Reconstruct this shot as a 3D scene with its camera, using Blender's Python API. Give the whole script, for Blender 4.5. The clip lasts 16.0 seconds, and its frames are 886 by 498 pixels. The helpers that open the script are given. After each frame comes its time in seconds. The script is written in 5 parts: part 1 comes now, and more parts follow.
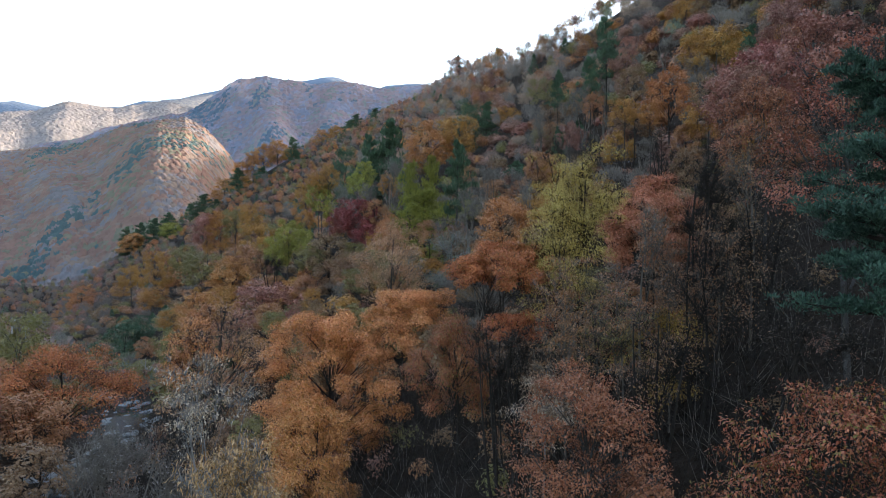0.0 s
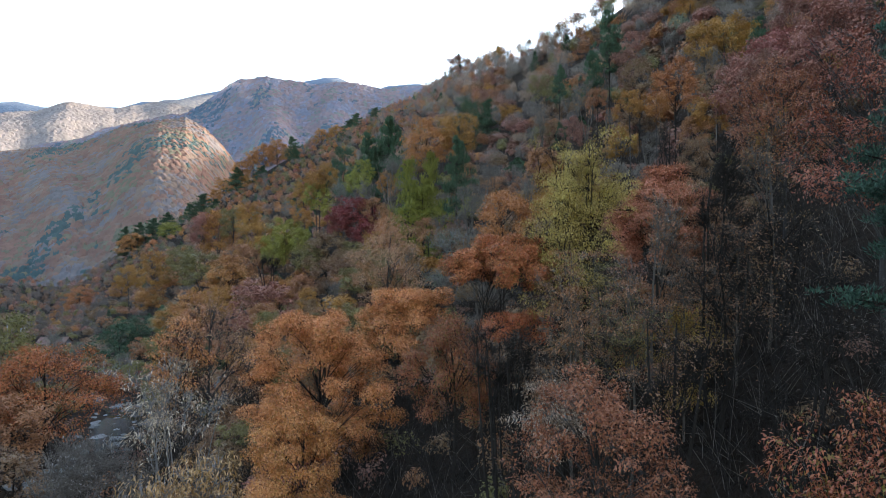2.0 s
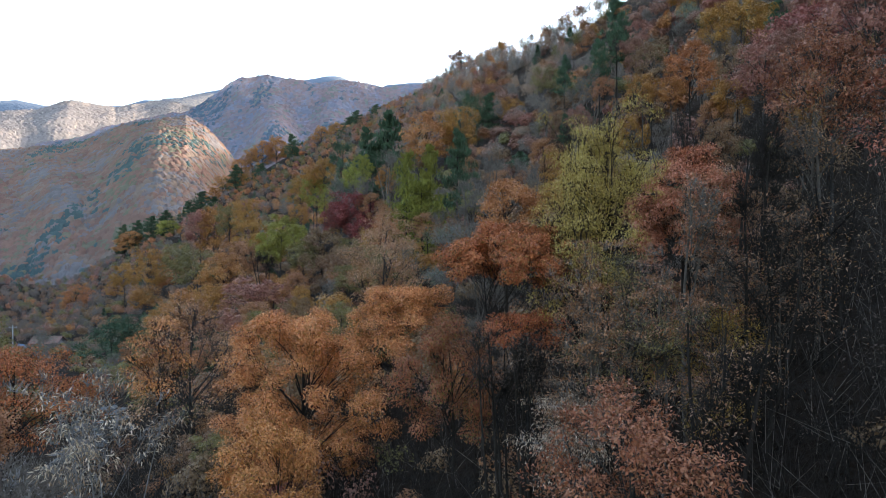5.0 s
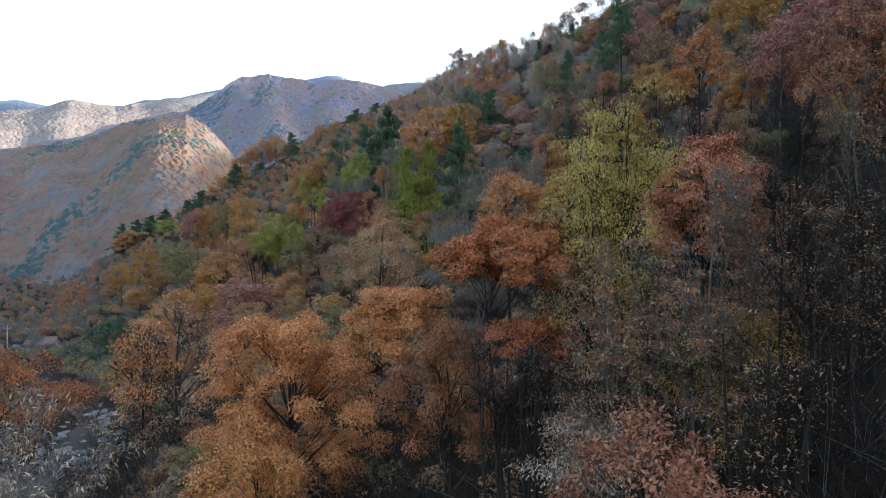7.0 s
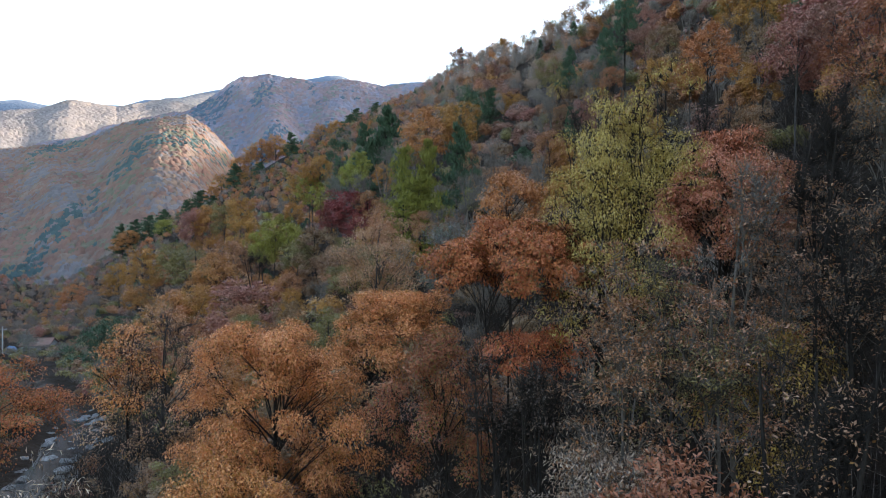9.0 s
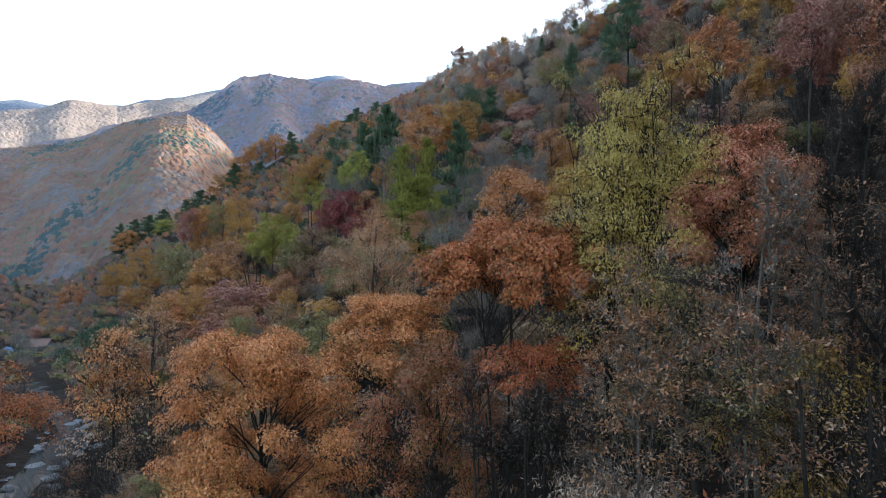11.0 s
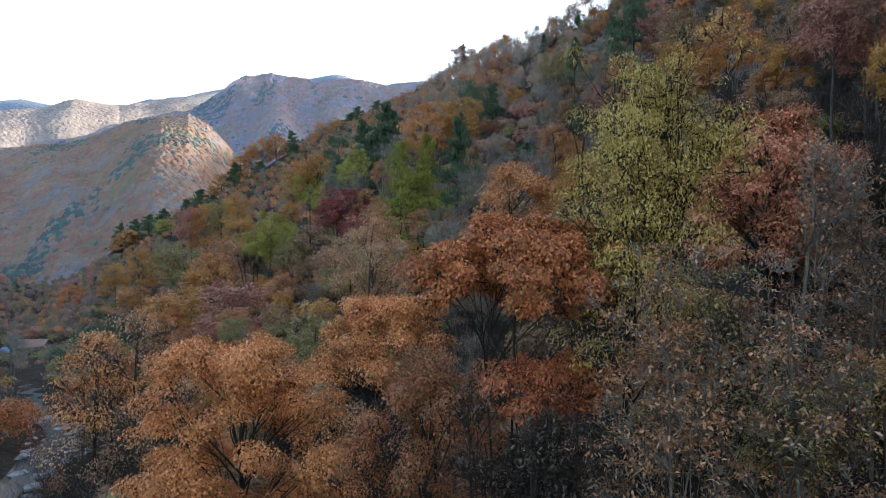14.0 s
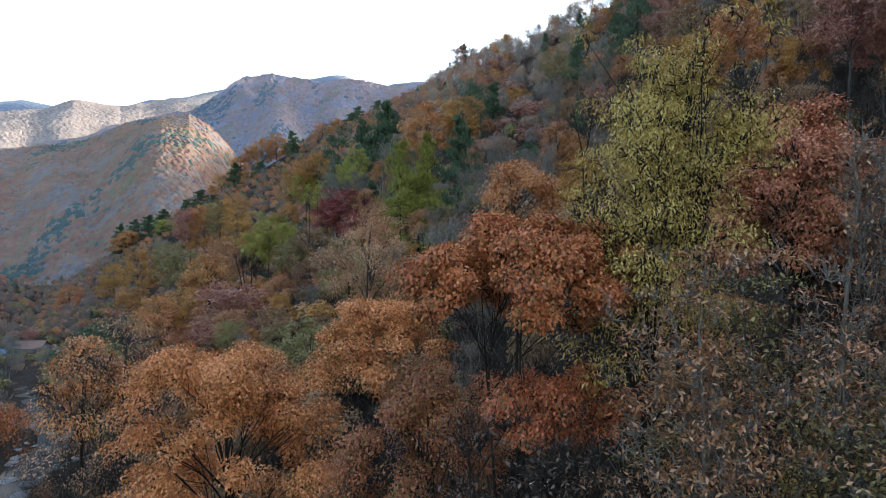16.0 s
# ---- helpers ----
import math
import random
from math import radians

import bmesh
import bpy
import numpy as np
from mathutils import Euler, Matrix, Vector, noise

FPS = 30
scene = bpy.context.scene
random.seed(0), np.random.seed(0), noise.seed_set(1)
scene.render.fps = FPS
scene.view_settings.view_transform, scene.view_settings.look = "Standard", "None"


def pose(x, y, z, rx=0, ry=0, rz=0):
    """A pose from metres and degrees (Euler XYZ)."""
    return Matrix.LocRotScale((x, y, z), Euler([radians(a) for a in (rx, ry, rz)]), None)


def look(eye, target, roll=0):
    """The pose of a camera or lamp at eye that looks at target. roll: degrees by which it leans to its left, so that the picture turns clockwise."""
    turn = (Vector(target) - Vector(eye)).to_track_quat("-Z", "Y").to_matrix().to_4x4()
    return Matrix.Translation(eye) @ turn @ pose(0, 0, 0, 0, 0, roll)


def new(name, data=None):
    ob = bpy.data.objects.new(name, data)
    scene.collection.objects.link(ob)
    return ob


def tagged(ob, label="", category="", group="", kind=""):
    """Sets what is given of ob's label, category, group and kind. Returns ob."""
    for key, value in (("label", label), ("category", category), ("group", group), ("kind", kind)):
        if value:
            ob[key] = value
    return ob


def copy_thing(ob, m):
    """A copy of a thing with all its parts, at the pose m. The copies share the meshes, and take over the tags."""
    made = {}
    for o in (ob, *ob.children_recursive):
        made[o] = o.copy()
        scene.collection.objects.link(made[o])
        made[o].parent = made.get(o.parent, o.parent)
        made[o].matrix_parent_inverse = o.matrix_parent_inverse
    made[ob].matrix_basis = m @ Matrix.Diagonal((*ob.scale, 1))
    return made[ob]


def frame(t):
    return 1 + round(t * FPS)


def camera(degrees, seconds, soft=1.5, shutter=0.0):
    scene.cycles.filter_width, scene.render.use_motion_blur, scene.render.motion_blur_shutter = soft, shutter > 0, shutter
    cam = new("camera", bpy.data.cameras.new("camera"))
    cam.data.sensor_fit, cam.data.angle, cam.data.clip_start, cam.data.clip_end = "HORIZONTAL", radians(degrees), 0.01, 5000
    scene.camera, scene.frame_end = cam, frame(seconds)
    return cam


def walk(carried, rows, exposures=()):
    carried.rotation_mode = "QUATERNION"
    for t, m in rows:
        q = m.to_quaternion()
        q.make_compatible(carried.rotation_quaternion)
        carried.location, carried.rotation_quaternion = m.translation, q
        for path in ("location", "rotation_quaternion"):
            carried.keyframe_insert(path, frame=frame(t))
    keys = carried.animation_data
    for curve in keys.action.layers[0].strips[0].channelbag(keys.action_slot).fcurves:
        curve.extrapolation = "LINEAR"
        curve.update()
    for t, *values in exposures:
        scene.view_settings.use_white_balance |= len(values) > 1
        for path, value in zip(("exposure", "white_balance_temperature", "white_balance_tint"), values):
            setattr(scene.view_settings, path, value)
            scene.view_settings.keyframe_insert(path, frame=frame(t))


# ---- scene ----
cam = camera(73.0, 16.0, 0.9)
EYE = 24.0
# seconds, x, y, z from the first eye, yaw, pitch, roll
ROWS = [
    (0.0, 0.000, 0.000, 0.000, 0.000, 0.000, 0.000),
    (0.5, 0.042, 0.398, -0.050, 0.022, 0.032, 0.010),
    (1.0, 0.087, 0.835, -0.111, 0.034, 0.051, 0.014),
    (1.5, 0.135, 1.266, -0.178, 0.052, 0.055, 0.005),
    (2.0, 0.182, 1.703, -0.238, 0.069, 0.050, -0.014),
    (2.5, 0.222, 2.159, -0.288, 0.084, 0.045, -0.036),
    (3.0, 0.249, 2.660, -0.339, 0.097, 0.029, -0.057),
    (3.5, 0.266, 3.176, -0.391, 0.114, 0.010, -0.066),
    (4.0, 0.284, 3.671, -0.435, 0.135, -0.011, -0.064),
    (6.5, 0.432, 6.090, -0.537, 0.244, -0.089, -0.045),
    (7.0, 0.468, 6.540, -0.531, 0.260, -0.092, -0.046),
    (7.5, 0.509, 6.967, -0.509, 0.273, -0.093, -0.049),
    (8.0, 0.554, 7.380, -0.479, 0.288, -0.096, -0.052),
    (8.5, 0.597, 7.761, -0.446, 0.307, -0.101, -0.053),
    (9.0, 0.633, 8.121, -0.419, 0.336, -0.107, -0.055),
    (11.5, 0.805, 9.722, -0.305, 0.437, -0.121, -0.074),
    (12.0, 0.834, 10.006, -0.290, 0.461, -0.127, -0.075),
    (12.5, 0.861, 10.299, -0.285, 0.490, -0.135, -0.076),
    (13.0, 0.889, 10.588, -0.299, 0.521, -0.151, -0.082),
    (13.5, 0.910, 10.874, -0.319, 0.556, -0.155, -0.084),
    (14.0, 0.926, 11.192, -0.334, 0.583, -0.156, -0.080),
    (14.5, 0.941, 11.484, -0.333, 0.605, -0.149, -0.076),
    (15.0, 0.953, 11.828, -0.321, 0.628, -0.150, -0.071),
    (15.5, 0.966, 12.135, -0.302, 0.655, -0.148, -0.063),
    (16.0, 0.978, 12.362, -0.276, 0.683, -0.127, -0.048),
]
walk(cam, [(t, pose(x, y, EYE + z, 90 + pitch, roll, yaw)) for t, x, y, z, yaw, pitch, roll in ROWS], [(0.0, 2.78, 7000, 12), (16.0, 2.78, 7000, 12)])

# ---- light ----
SUN_AZ, SUN_EL = 64.0, 13.0  # degrees clockwise from straight ahead, and above the horizon
world = bpy.data.worlds.new("sky")
scene.world = world
world.use_nodes = True
wn, wl = world.node_tree.nodes, world.node_tree.links
sky = wn.new("ShaderNodeTexSky")
sky.sky_type, sky.sun_disc = "NISHITA", False
sky.sun_elevation, sky.sun_rotation = radians(SUN_EL), radians(SUN_AZ)
sky.air_density, sky.dust_density, sky.ozone_density = 1.0, 2.0, 1.0
wn["Background"].inputs["Strength"].default_value = 0.15
wl.new(sky.outputs["Color"], wn["Background"].inputs["Color"])
sun = new("sun", bpy.data.lights.new("sun", "SUN"))
sun.data.energy, sun.data.angle, sun.data.color = 2.0, radians(1.2), (1.0, 0.9, 0.76)
sa, se = radians(SUN_AZ), radians(SUN_EL)
sun.matrix_world = look((400 * math.sin(sa), 400 * math.cos(sa), 400 * math.tan(se)), (0, 0, 0))


# ---- materials ----
def material(name, roughness=0.8):
    m = bpy.data.materials.new(name)
    m.use_nodes = True
    n = m.node_tree.nodes
    n["Principled BSDF"].inputs["Roughness"].default_value = roughness
    return m, n, m.node_tree.links, n["Principled BSDF"]


def ramp(n, stops):
    r = n.new("ShaderNodeValToRGB")
    r.color_ramp.interpolation = "LINEAR"
    while len(r.color_ramp.elements) < len(stops):
        r.color_ramp.elements.new(0.5)
    for e, (at, c) in zip(r.color_ramp.elements, stops):
        e.position, e.color = at, (*c, 1.0)
    return r


def leaf_material(name, dark, mid, light, gloss=0.42, through_light=0.18, patch=0.6, odd=None, grain=0.85, sheen=0.3):
    """Leaves: each leaf takes its own tone, patches of the crown lean darker or lighter, some light passes through."""
    m, n, l, b = material(name, gloss)
    geo = n.new("ShaderNodeNewGeometry")
    r = ramp(n, [(0.0, dark), (0.5, mid), (1.0, light)] if odd is None else [(0.0, dark), (0.16, odd), (0.34, mid), (0.62, [0.55 * a + 0.45 * b for a, b in zip(mid, light)]), (1.0, light)])
    tex = n.new("ShaderNodeTexCoord")
    cloud = n.new("ShaderNodeTexNoise")
    cloud.inputs["Scale"].default_value, cloud.inputs["Detail"].default_value = patch, 2.0
    info = n.new("ShaderNodeObjectInfo")
    l.new(tex.outputs["Object"], cloud.inputs["Vector"])
    mix = n.new("ShaderNodeMath")
    mix.operation = "MULTIPLY_ADD"
    mix.inputs[1].default_value = grain
    l.new(geo.outputs["Random Per Island"], mix.inputs[0])
    shift = n.new("ShaderNodeMath")
    shift.operation = "MULTIPLY_ADD"
    shift.inputs[1].default_value, shift.inputs[2].default_value = 0.9, 0.05 - 0.5 * grain
    l.new(cloud.outputs["Fac"], shift.inputs[0])
    l.new(shift.outputs[0], mix.inputs[2])
    l.new(mix.outputs[0], r.inputs["Fac"])
    hue = n.new("ShaderNodeHueSaturation")
    tone = n.new("ShaderNodeMath")
    tone.operation = "MULTIPLY_ADD"
    tone.inputs[1].default_value, tone.inputs[2].default_value = 0.018, 0.491
    l.new(info.outputs["Random"], tone.inputs[0])
    l.new(tone.outputs[0], hue.inputs["Hue"])
    l.new(r.outputs["Color"], hue.inputs["Color"])
    l.new(hue.outputs["Color"], b.inputs["Base Color"])
    b.inputs["Specular IOR Level"].default_value = sheen
    tr = n.new("ShaderNodeBsdfTranslucent")
    l.new(hue.outputs["Color"], tr.inputs["Color"])
    blend = n.new("ShaderNodeMixShader")
    blend.inputs["Fac"].default_value = through_light
    l.new(b.outputs[0], blend.inputs[1])
    l.new(tr.outputs[0], blend.inputs[2])
    l.new(blend.outputs[0], n["Material Output"].inputs["Surface"])
    return m


def rough_material(name, a, c, scale, bump=0.3, roughness=0.9, stretch=(1, 1, 1), relief=1.0):
    m, n, l, b = material(name, roughness)
    tex = n.new("ShaderNodeTexCoord")
    mp = n.new("ShaderNodeMapping")
    mp.inputs["Scale"].default_value = stretch
    l.new(tex.outputs["Object"], mp.inputs["Vector"])
    big, fine = n.new("ShaderNodeTexNoise"), n.new("ShaderNodeTexNoise")
    big.inputs["Scale"].default_value, fine.inputs["Scale"].default_value = scale * 0.13, scale
    fine.inputs["Detail"].default_value = 6.0
    l.new(mp.outputs[0], big.inputs["Vector"])
    l.new(mp.outputs[0], fine.inputs["Vector"])
    add = n.new("ShaderNodeMath")
    add.operation = "MULTIPLY_ADD"
    add.inputs[1].default_value = 0.5
    half = n.new("ShaderNodeMath")
    half.operation = "MULTIPLY"
    half.inputs[1].default_value = 0.5
    l.new(big.outputs["Fac"], half.inputs[0])
    l.new(fine.outputs["Fac"], add.inputs[0])
    l.new(half.outputs[0], add.inputs[2])
    r = ramp(n, [(0.3, a), (0.7, c)])
    l.new(add.outputs[0], r.inputs["Fac"])
    l.new(r.outputs["Color"], b.inputs["Base Color"])
    b.inputs["Specular IOR Level"].default_value = 0.12
    bp = n.new("ShaderNodeBump")
    bp.inputs["Strength"].default_value = bump
    bp.inputs["Distance"].default_value = relief
    l.new(fine.outputs["Fac"], bp.inputs["Height"])
    l.new(bp.outputs[0], b.inputs["Normal"])
    return m


def far_woods(name, tones, cell, patch, relief):
    """Woods seen from afar on a hillside: rounded crowns, each with a tone of its own, in drifts of one kind."""
    m, n, l, b = material(name, 0.95)
    tex = n.new("ShaderNodeTexCoord")
    cells = n.new("ShaderNodeTexVoronoi")
    cells.inputs["Scale"].default_value = 1.0 / cell
    drift = n.new("ShaderNodeTexNoise")
    drift.inputs["Scale"].default_value, drift.inputs["Detail"].default_value = 1.0 / patch, 3.0
    for q in (cells, drift):
        l.new(tex.outputs["Object"], q.inputs["Vector"])
    sep = n.new("ShaderNodeSeparateColor")
    l.new(cells.outputs["Color"], sep.inputs[0])
    own = n.new("ShaderNodeMath")
    own.operation = "MULTIPLY_ADD"
    own.inputs[1].default_value, own.inputs[2].default_value = 0.4, -0.2
    l.new(sep.outputs[0], own.inputs[0])
    wide = n.new("ShaderNodeMath")
    wide.operation = "MULTIPLY_ADD"
    wide.inputs[1].default_value = 1.7
    l.new(drift.outputs["Fac"], wide.inputs[0])
    shift = n.new("ShaderNodeMath")
    shift.operation = "SUBTRACT"
    shift.inputs[1].default_value = 0.35
    l.new(own.outputs[0], wide.inputs[2])
    l.new(wide.outputs[0], shift.inputs[0])
    r = ramp(n, [(i / (len(tones) - 1), c) for i, c in enumerate(tones)])
    l.new(shift.outputs[0], r.inputs["Fac"])
    l.new(r.outputs["Color"], b.inputs["Base Color"])
    b.inputs["Specular IOR Level"].default_value = 0.05
    low = n.new("ShaderNodeMath")
    low.operation = "SUBTRACT"
    low.inputs[0].default_value = 1.0
    l.new(cells.outputs["Distance"], low.inputs[1])
    bp = n.new("ShaderNodeBump")
    bp.inputs["Strength"].default_value, bp.inputs["Distance"].default_value = 0.7, relief
    l.new(low.outputs[0], bp.inputs["Height"])
    l.new(bp.outputs[0], b.inputs["Normal"])
    return m


LEAF = {
    "rust": leaf_material("rust_oak_leaves", (0.075, 0.02, 0.009), (0.4, 0.096, 0.03), (0.66, 0.24, 0.09), odd=(0.25, 0.13, 0.026)),
    "orange": leaf_material("orange_oak_leaves", (0.11, 0.041, 0.015), (0.55, 0.184, 0.05), (0.87, 0.415, 0.16), odd=(0.42, 0.21, 0.04)),
    "gold": leaf_material("golden_leaves", (0.16, 0.085, 0.02), (0.38, 0.2, 0.045), (0.58, 0.37, 0.1)),
    "yellow": leaf_material("yellow_green_leaves", (0.11, 0.072, 0.018), (0.42, 0.268, 0.055), (0.68, 0.5, 0.17), odd=(0.34, 0.17, 0.04), grain=0.6),
    "lime": leaf_material("lime_leaves", (0.08, 0.085, 0.02), (0.26, 0.255, 0.055), (0.44, 0.42, 0.11)),
    "crimson": leaf_material("crimson_maple_leaves", (0.09, 0.02, 0.02), (0.27, 0.05, 0.045), (0.46, 0.11, 0.095)),
    "red": leaf_material("dull_red_leaves", (0.08, 0.026, 0.018), (0.29, 0.083, 0.04), (0.47, 0.19, 0.1), odd=(0.22, 0.09, 0.035)),
    "mauve": leaf_material("mauve_brown_leaves", (0.13, 0.055, 0.036), (0.39, 0.17, 0.1), (0.64, 0.36, 0.23), odd=(0.42, 0.2, 0.06)),
    "brown": leaf_material("brown_leaves", (0.06, 0.03, 0.017), (0.24, 0.108, 0.047), (0.54, 0.33, 0.2), odd=(0.25, 0.125, 0.028)),
    "olive": leaf_material("olive_leaves", (0.06, 0.055, 0.022), (0.2, 0.16, 0.055), (0.36, 0.28, 0.11)),
    "pale": leaf_material("pale_dry_leaves", (0.1, 0.055, 0.035), (0.37, 0.23, 0.145), (0.78, 0.61, 0.455), odd=(0.22, 0.115, 0.06)),
    "tan": leaf_material("tan_drooping_leaves", (0.17, 0.08, 0.026), (0.43, 0.225, 0.075), (0.72, 0.47, 0.24), odd=(0.3, 0.17, 0.045)),
    "sage": leaf_material("grey_green_leaves", (0.08, 0.09, 0.06), (0.2, 0.215, 0.145), (0.34, 0.355, 0.25)),
    "grey": leaf_material("dry_grey_leaves", (0.08, 0.064, 0.06), (0.19, 0.155, 0.143), (0.42, 0.36, 0.335)),
    "pine": leaf_material("pine_needles", (0.012, 0.032, 0.022), (0.04, 0.085, 0.055), (0.08, 0.145, 0.09), 0.6, 0.1),
    "larch": leaf_material("larch_needles", (0.075, 0.08, 0.016), (0.23, 0.21, 0.035), (0.4, 0.36, 0.09), 0.6, 0.2),
}
LEAF["russet"] = leaf_material("russet_leaves", (0.045, 0.018, 0.01), (0.28, 0.1, 0.04), (0.58, 0.32, 0.18), odd=(0.32, 0.13, 0.034))
LEAF["maroon"] = leaf_material("maroon_oak_leaves", (0.05, 0.016, 0.009), (0.25, 0.066, 0.028), (0.44, 0.17, 0.07), odd=(0.2, 0.155, 0.03))
LEAF["copper"] = leaf_material("copper_leaves", (0.11, 0.036, 0.017), (0.46, 0.15, 0.062), (0.74, 0.34, 0.18), odd=(0.34, 0.17, 0.045))
# dry leaves coloured blackish to carry the shade of the dark slope
LEAF["dark"] = leaf_material("shaded_dry_leaves", (0.03, 0.02, 0.014), (0.075, 0.048, 0.032), (0.16, 0.11, 0.08))
# crowns further up the slope, where single leaves run together
WOOD = {
    "rust": leaf_material("rust_wood", (0.22, 0.09, 0.044), (0.375, 0.162, 0.076), (0.49, 0.25, 0.13), patch=0.16, grain=0.4, sheen=0.22),
    "orange": leaf_material("orange_wood", (0.28, 0.105, 0.038), (0.47, 0.19, 0.066), (0.6, 0.29, 0.115), patch=0.16, grain=0.4, sheen=0.22),
    "gold": leaf_material("golden_wood", (0.25, 0.11, 0.03), (0.4, 0.182, 0.045), (0.5, 0.255, 0.075), patch=0.16, grain=0.4, sheen=0.22),
    "lime": leaf_material("lime_wood", (0.16, 0.155, 0.03), (0.29, 0.27, 0.05), (0.38, 0.35, 0.08), patch=0.16, grain=0.4, sheen=0.22),
    "crimson": leaf_material("crimson_wood", (0.190, 0.040, 0.037), (0.250, 0.050, 0.046), (0.322, 0.075, 0.065), patch=0.16, grain=0.3, sheen=0.22),
    "red": leaf_material("dull_red_wood", (0.2, 0.072, 0.055), (0.34, 0.13, 0.096), (0.44, 0.205, 0.155), patch=0.16, grain=0.4, sheen=0.22),
    "mauve": leaf_material("mauve_wood", (0.19, 0.09, 0.068), (0.3, 0.142, 0.1), (0.385, 0.21, 0.15), patch=0.16, grain=0.4, sheen=0.22),
    "brown": leaf_material("brown_wood", (0.14, 0.075, 0.038), (0.245, 0.138, 0.072), (0.34, 0.212, 0.122), patch=0.16, grain=0.4, sheen=0.22),
    "olive": leaf_material("olive_wood", (0.115, 0.098, 0.036), (0.21, 0.174, 0.062), (0.3, 0.24, 0.095), patch=0.16, grain=0.4, sheen=0.22),
    "pale": leaf_material("pale_wood", (0.24, 0.155, 0.11), (0.33, 0.222, 0.162), (0.42, 0.3, 0.225), patch=0.16, grain=0.3, sheen=0.22),
    "sage": leaf_material("sage_wood", (0.150, 0.162, 0.110), (0.190, 0.205, 0.140), (0.245, 0.257, 0.179), patch=0.16, grain=0.3, sheen=0.22),
    "grey": leaf_material("bare_wood", (0.15, 0.122, 0.105), (0.205, 0.168, 0.145), (0.265, 0.22, 0.19), patch=0.16, grain=0.4, sheen=0.22),
    # near black, with the shade between crowns put into the colour
    "dark": leaf_material("shaded_bare_wood", (0.04, 0.031, 0.027), (0.07, 0.055, 0.048), (0.12, 0.097, 0.085), patch=0.16, grain=0.3, sheen=0.22),
    "pine": leaf_material("pine_wood", (0.036, 0.068, 0.038), (0.062, 0.105, 0.056), (0.09, 0.14, 0.075), 0.6, 0.1, 0.16, grain=0.3, sheen=0.22),
    "larch": leaf_material("larch_wood", (0.148, 0.145, 0.029), (0.200, 0.190, 0.036), (0.266, 0.245, 0.052), 0.6, 0.2, 0.16, grain=0.3, sheen=0.22),
}
# woods so far off that each tree is one soft tone, haze coloured in
HAZED = {
    "rust": leaf_material("hazed_rust_wood", (0.158, 0.102, 0.08), (0.232, 0.15, 0.116), (0.31, 0.203, 0.155), 0.9, 0.35, 0.02, grain=0.3, sheen=0.1),
    "brown": leaf_material("hazed_brown_wood", (0.152, 0.119, 0.097), (0.22, 0.172, 0.139), (0.295, 0.23, 0.186), 0.9, 0.35, 0.02, grain=0.3, sheen=0.1),
    "mauve": leaf_material("hazed_mauve_wood", (0.145, 0.12, 0.118), (0.193, 0.16, 0.158), (0.247, 0.205, 0.202), 0.9, 0.35, 0.02, grain=0.3, sheen=0.1),
    "grey": leaf_material("hazed_bare_wood", (0.137, 0.13, 0.134), (0.182, 0.173, 0.179), (0.233, 0.222, 0.229), 0.9, 0.35, 0.02, grain=0.3, sheen=0.1),
    "olive": leaf_material("hazed_olive_wood", (0.131, 0.125, 0.089), (0.175, 0.167, 0.119), (0.224, 0.214, 0.152), 0.9, 0.35, 0.02, grain=0.3, sheen=0.1),
    "pine": leaf_material("hazed_pine_wood", (0.061, 0.094, 0.096), (0.081, 0.125, 0.128), (0.104, 0.160, 0.164), 0.9, 0.35, 0.02, grain=0.3, sheen=0.1),
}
# the furthest woods: haze is put into these colours, sunlight into the pale one
FAR_HAZED = {
    "rust": leaf_material("far_hazed_rust_wood", (0.176, 0.140, 0.156), (0.226, 0.180, 0.200), (0.280, 0.223, 0.248), 0.9, 0.35, 0.01, grain=0.5, sheen=0.1),
    "brown": leaf_material("far_hazed_brown_wood", (0.154, 0.147, 0.170), (0.197, 0.189, 0.218), (0.244, 0.234, 0.270), 0.9, 0.35, 0.01, grain=0.5, sheen=0.1),
    "mauve": leaf_material("far_hazed_mauve_wood", (0.157, 0.149, 0.191), (0.201, 0.191, 0.245), (0.249, 0.237, 0.304), 0.9, 0.35, 0.01, grain=0.5, sheen=0.1),
    "grey": leaf_material("far_hazed_bare_wood", (0.144, 0.159, 0.204), (0.185, 0.204, 0.261), (0.229, 0.253, 0.324), 0.9, 0.35, 0.01, grain=0.5, sheen=0.1),
    "olive": leaf_material("far_hazed_olive_wood", (0.136, 0.151, 0.147), (0.175, 0.193, 0.189), (0.217, 0.239, 0.234), 0.9, 0.35, 0.01, grain=0.5, sheen=0.1),
    "pine": leaf_material("far_hazed_pine_wood", (0.075, 0.112, 0.145), (0.096, 0.144, 0.186), (0.119, 0.179, 0.231), 0.9, 0.35, 0.01, grain=0.5, sheen=0.1),
    "pale": leaf_material("far_hazed_sunlit_wood", (0.171, 0.157, 0.157), (0.244, 0.225, 0.225), (0.305, 0.281, 0.281), 0.9, 0.35, 0.01, grain=0.5, sheen=0.1),
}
BARK = rough_material("grey_brown_bark", (0.035, 0.03, 0.027), (0.12, 0.105, 0.095), 9.0, 0.5, 0.9, (1, 1, 0.25))
PALE_BARK = rough_material("pale_grey_bark", (0.12, 0.11, 0.105), (0.32, 0.29, 0.27), 9.0, 0.4, 0.85, (1, 1, 0.25))
# the shade under the trees is put into these two near-black colours
SHADE_DARK_BARK = rough_material("shade_dark_bark", (0.014, 0.011, 0.009), (0.06, 0.047, 0.038), 9.0, 0.5, 0.9, (1, 1, 0.25))
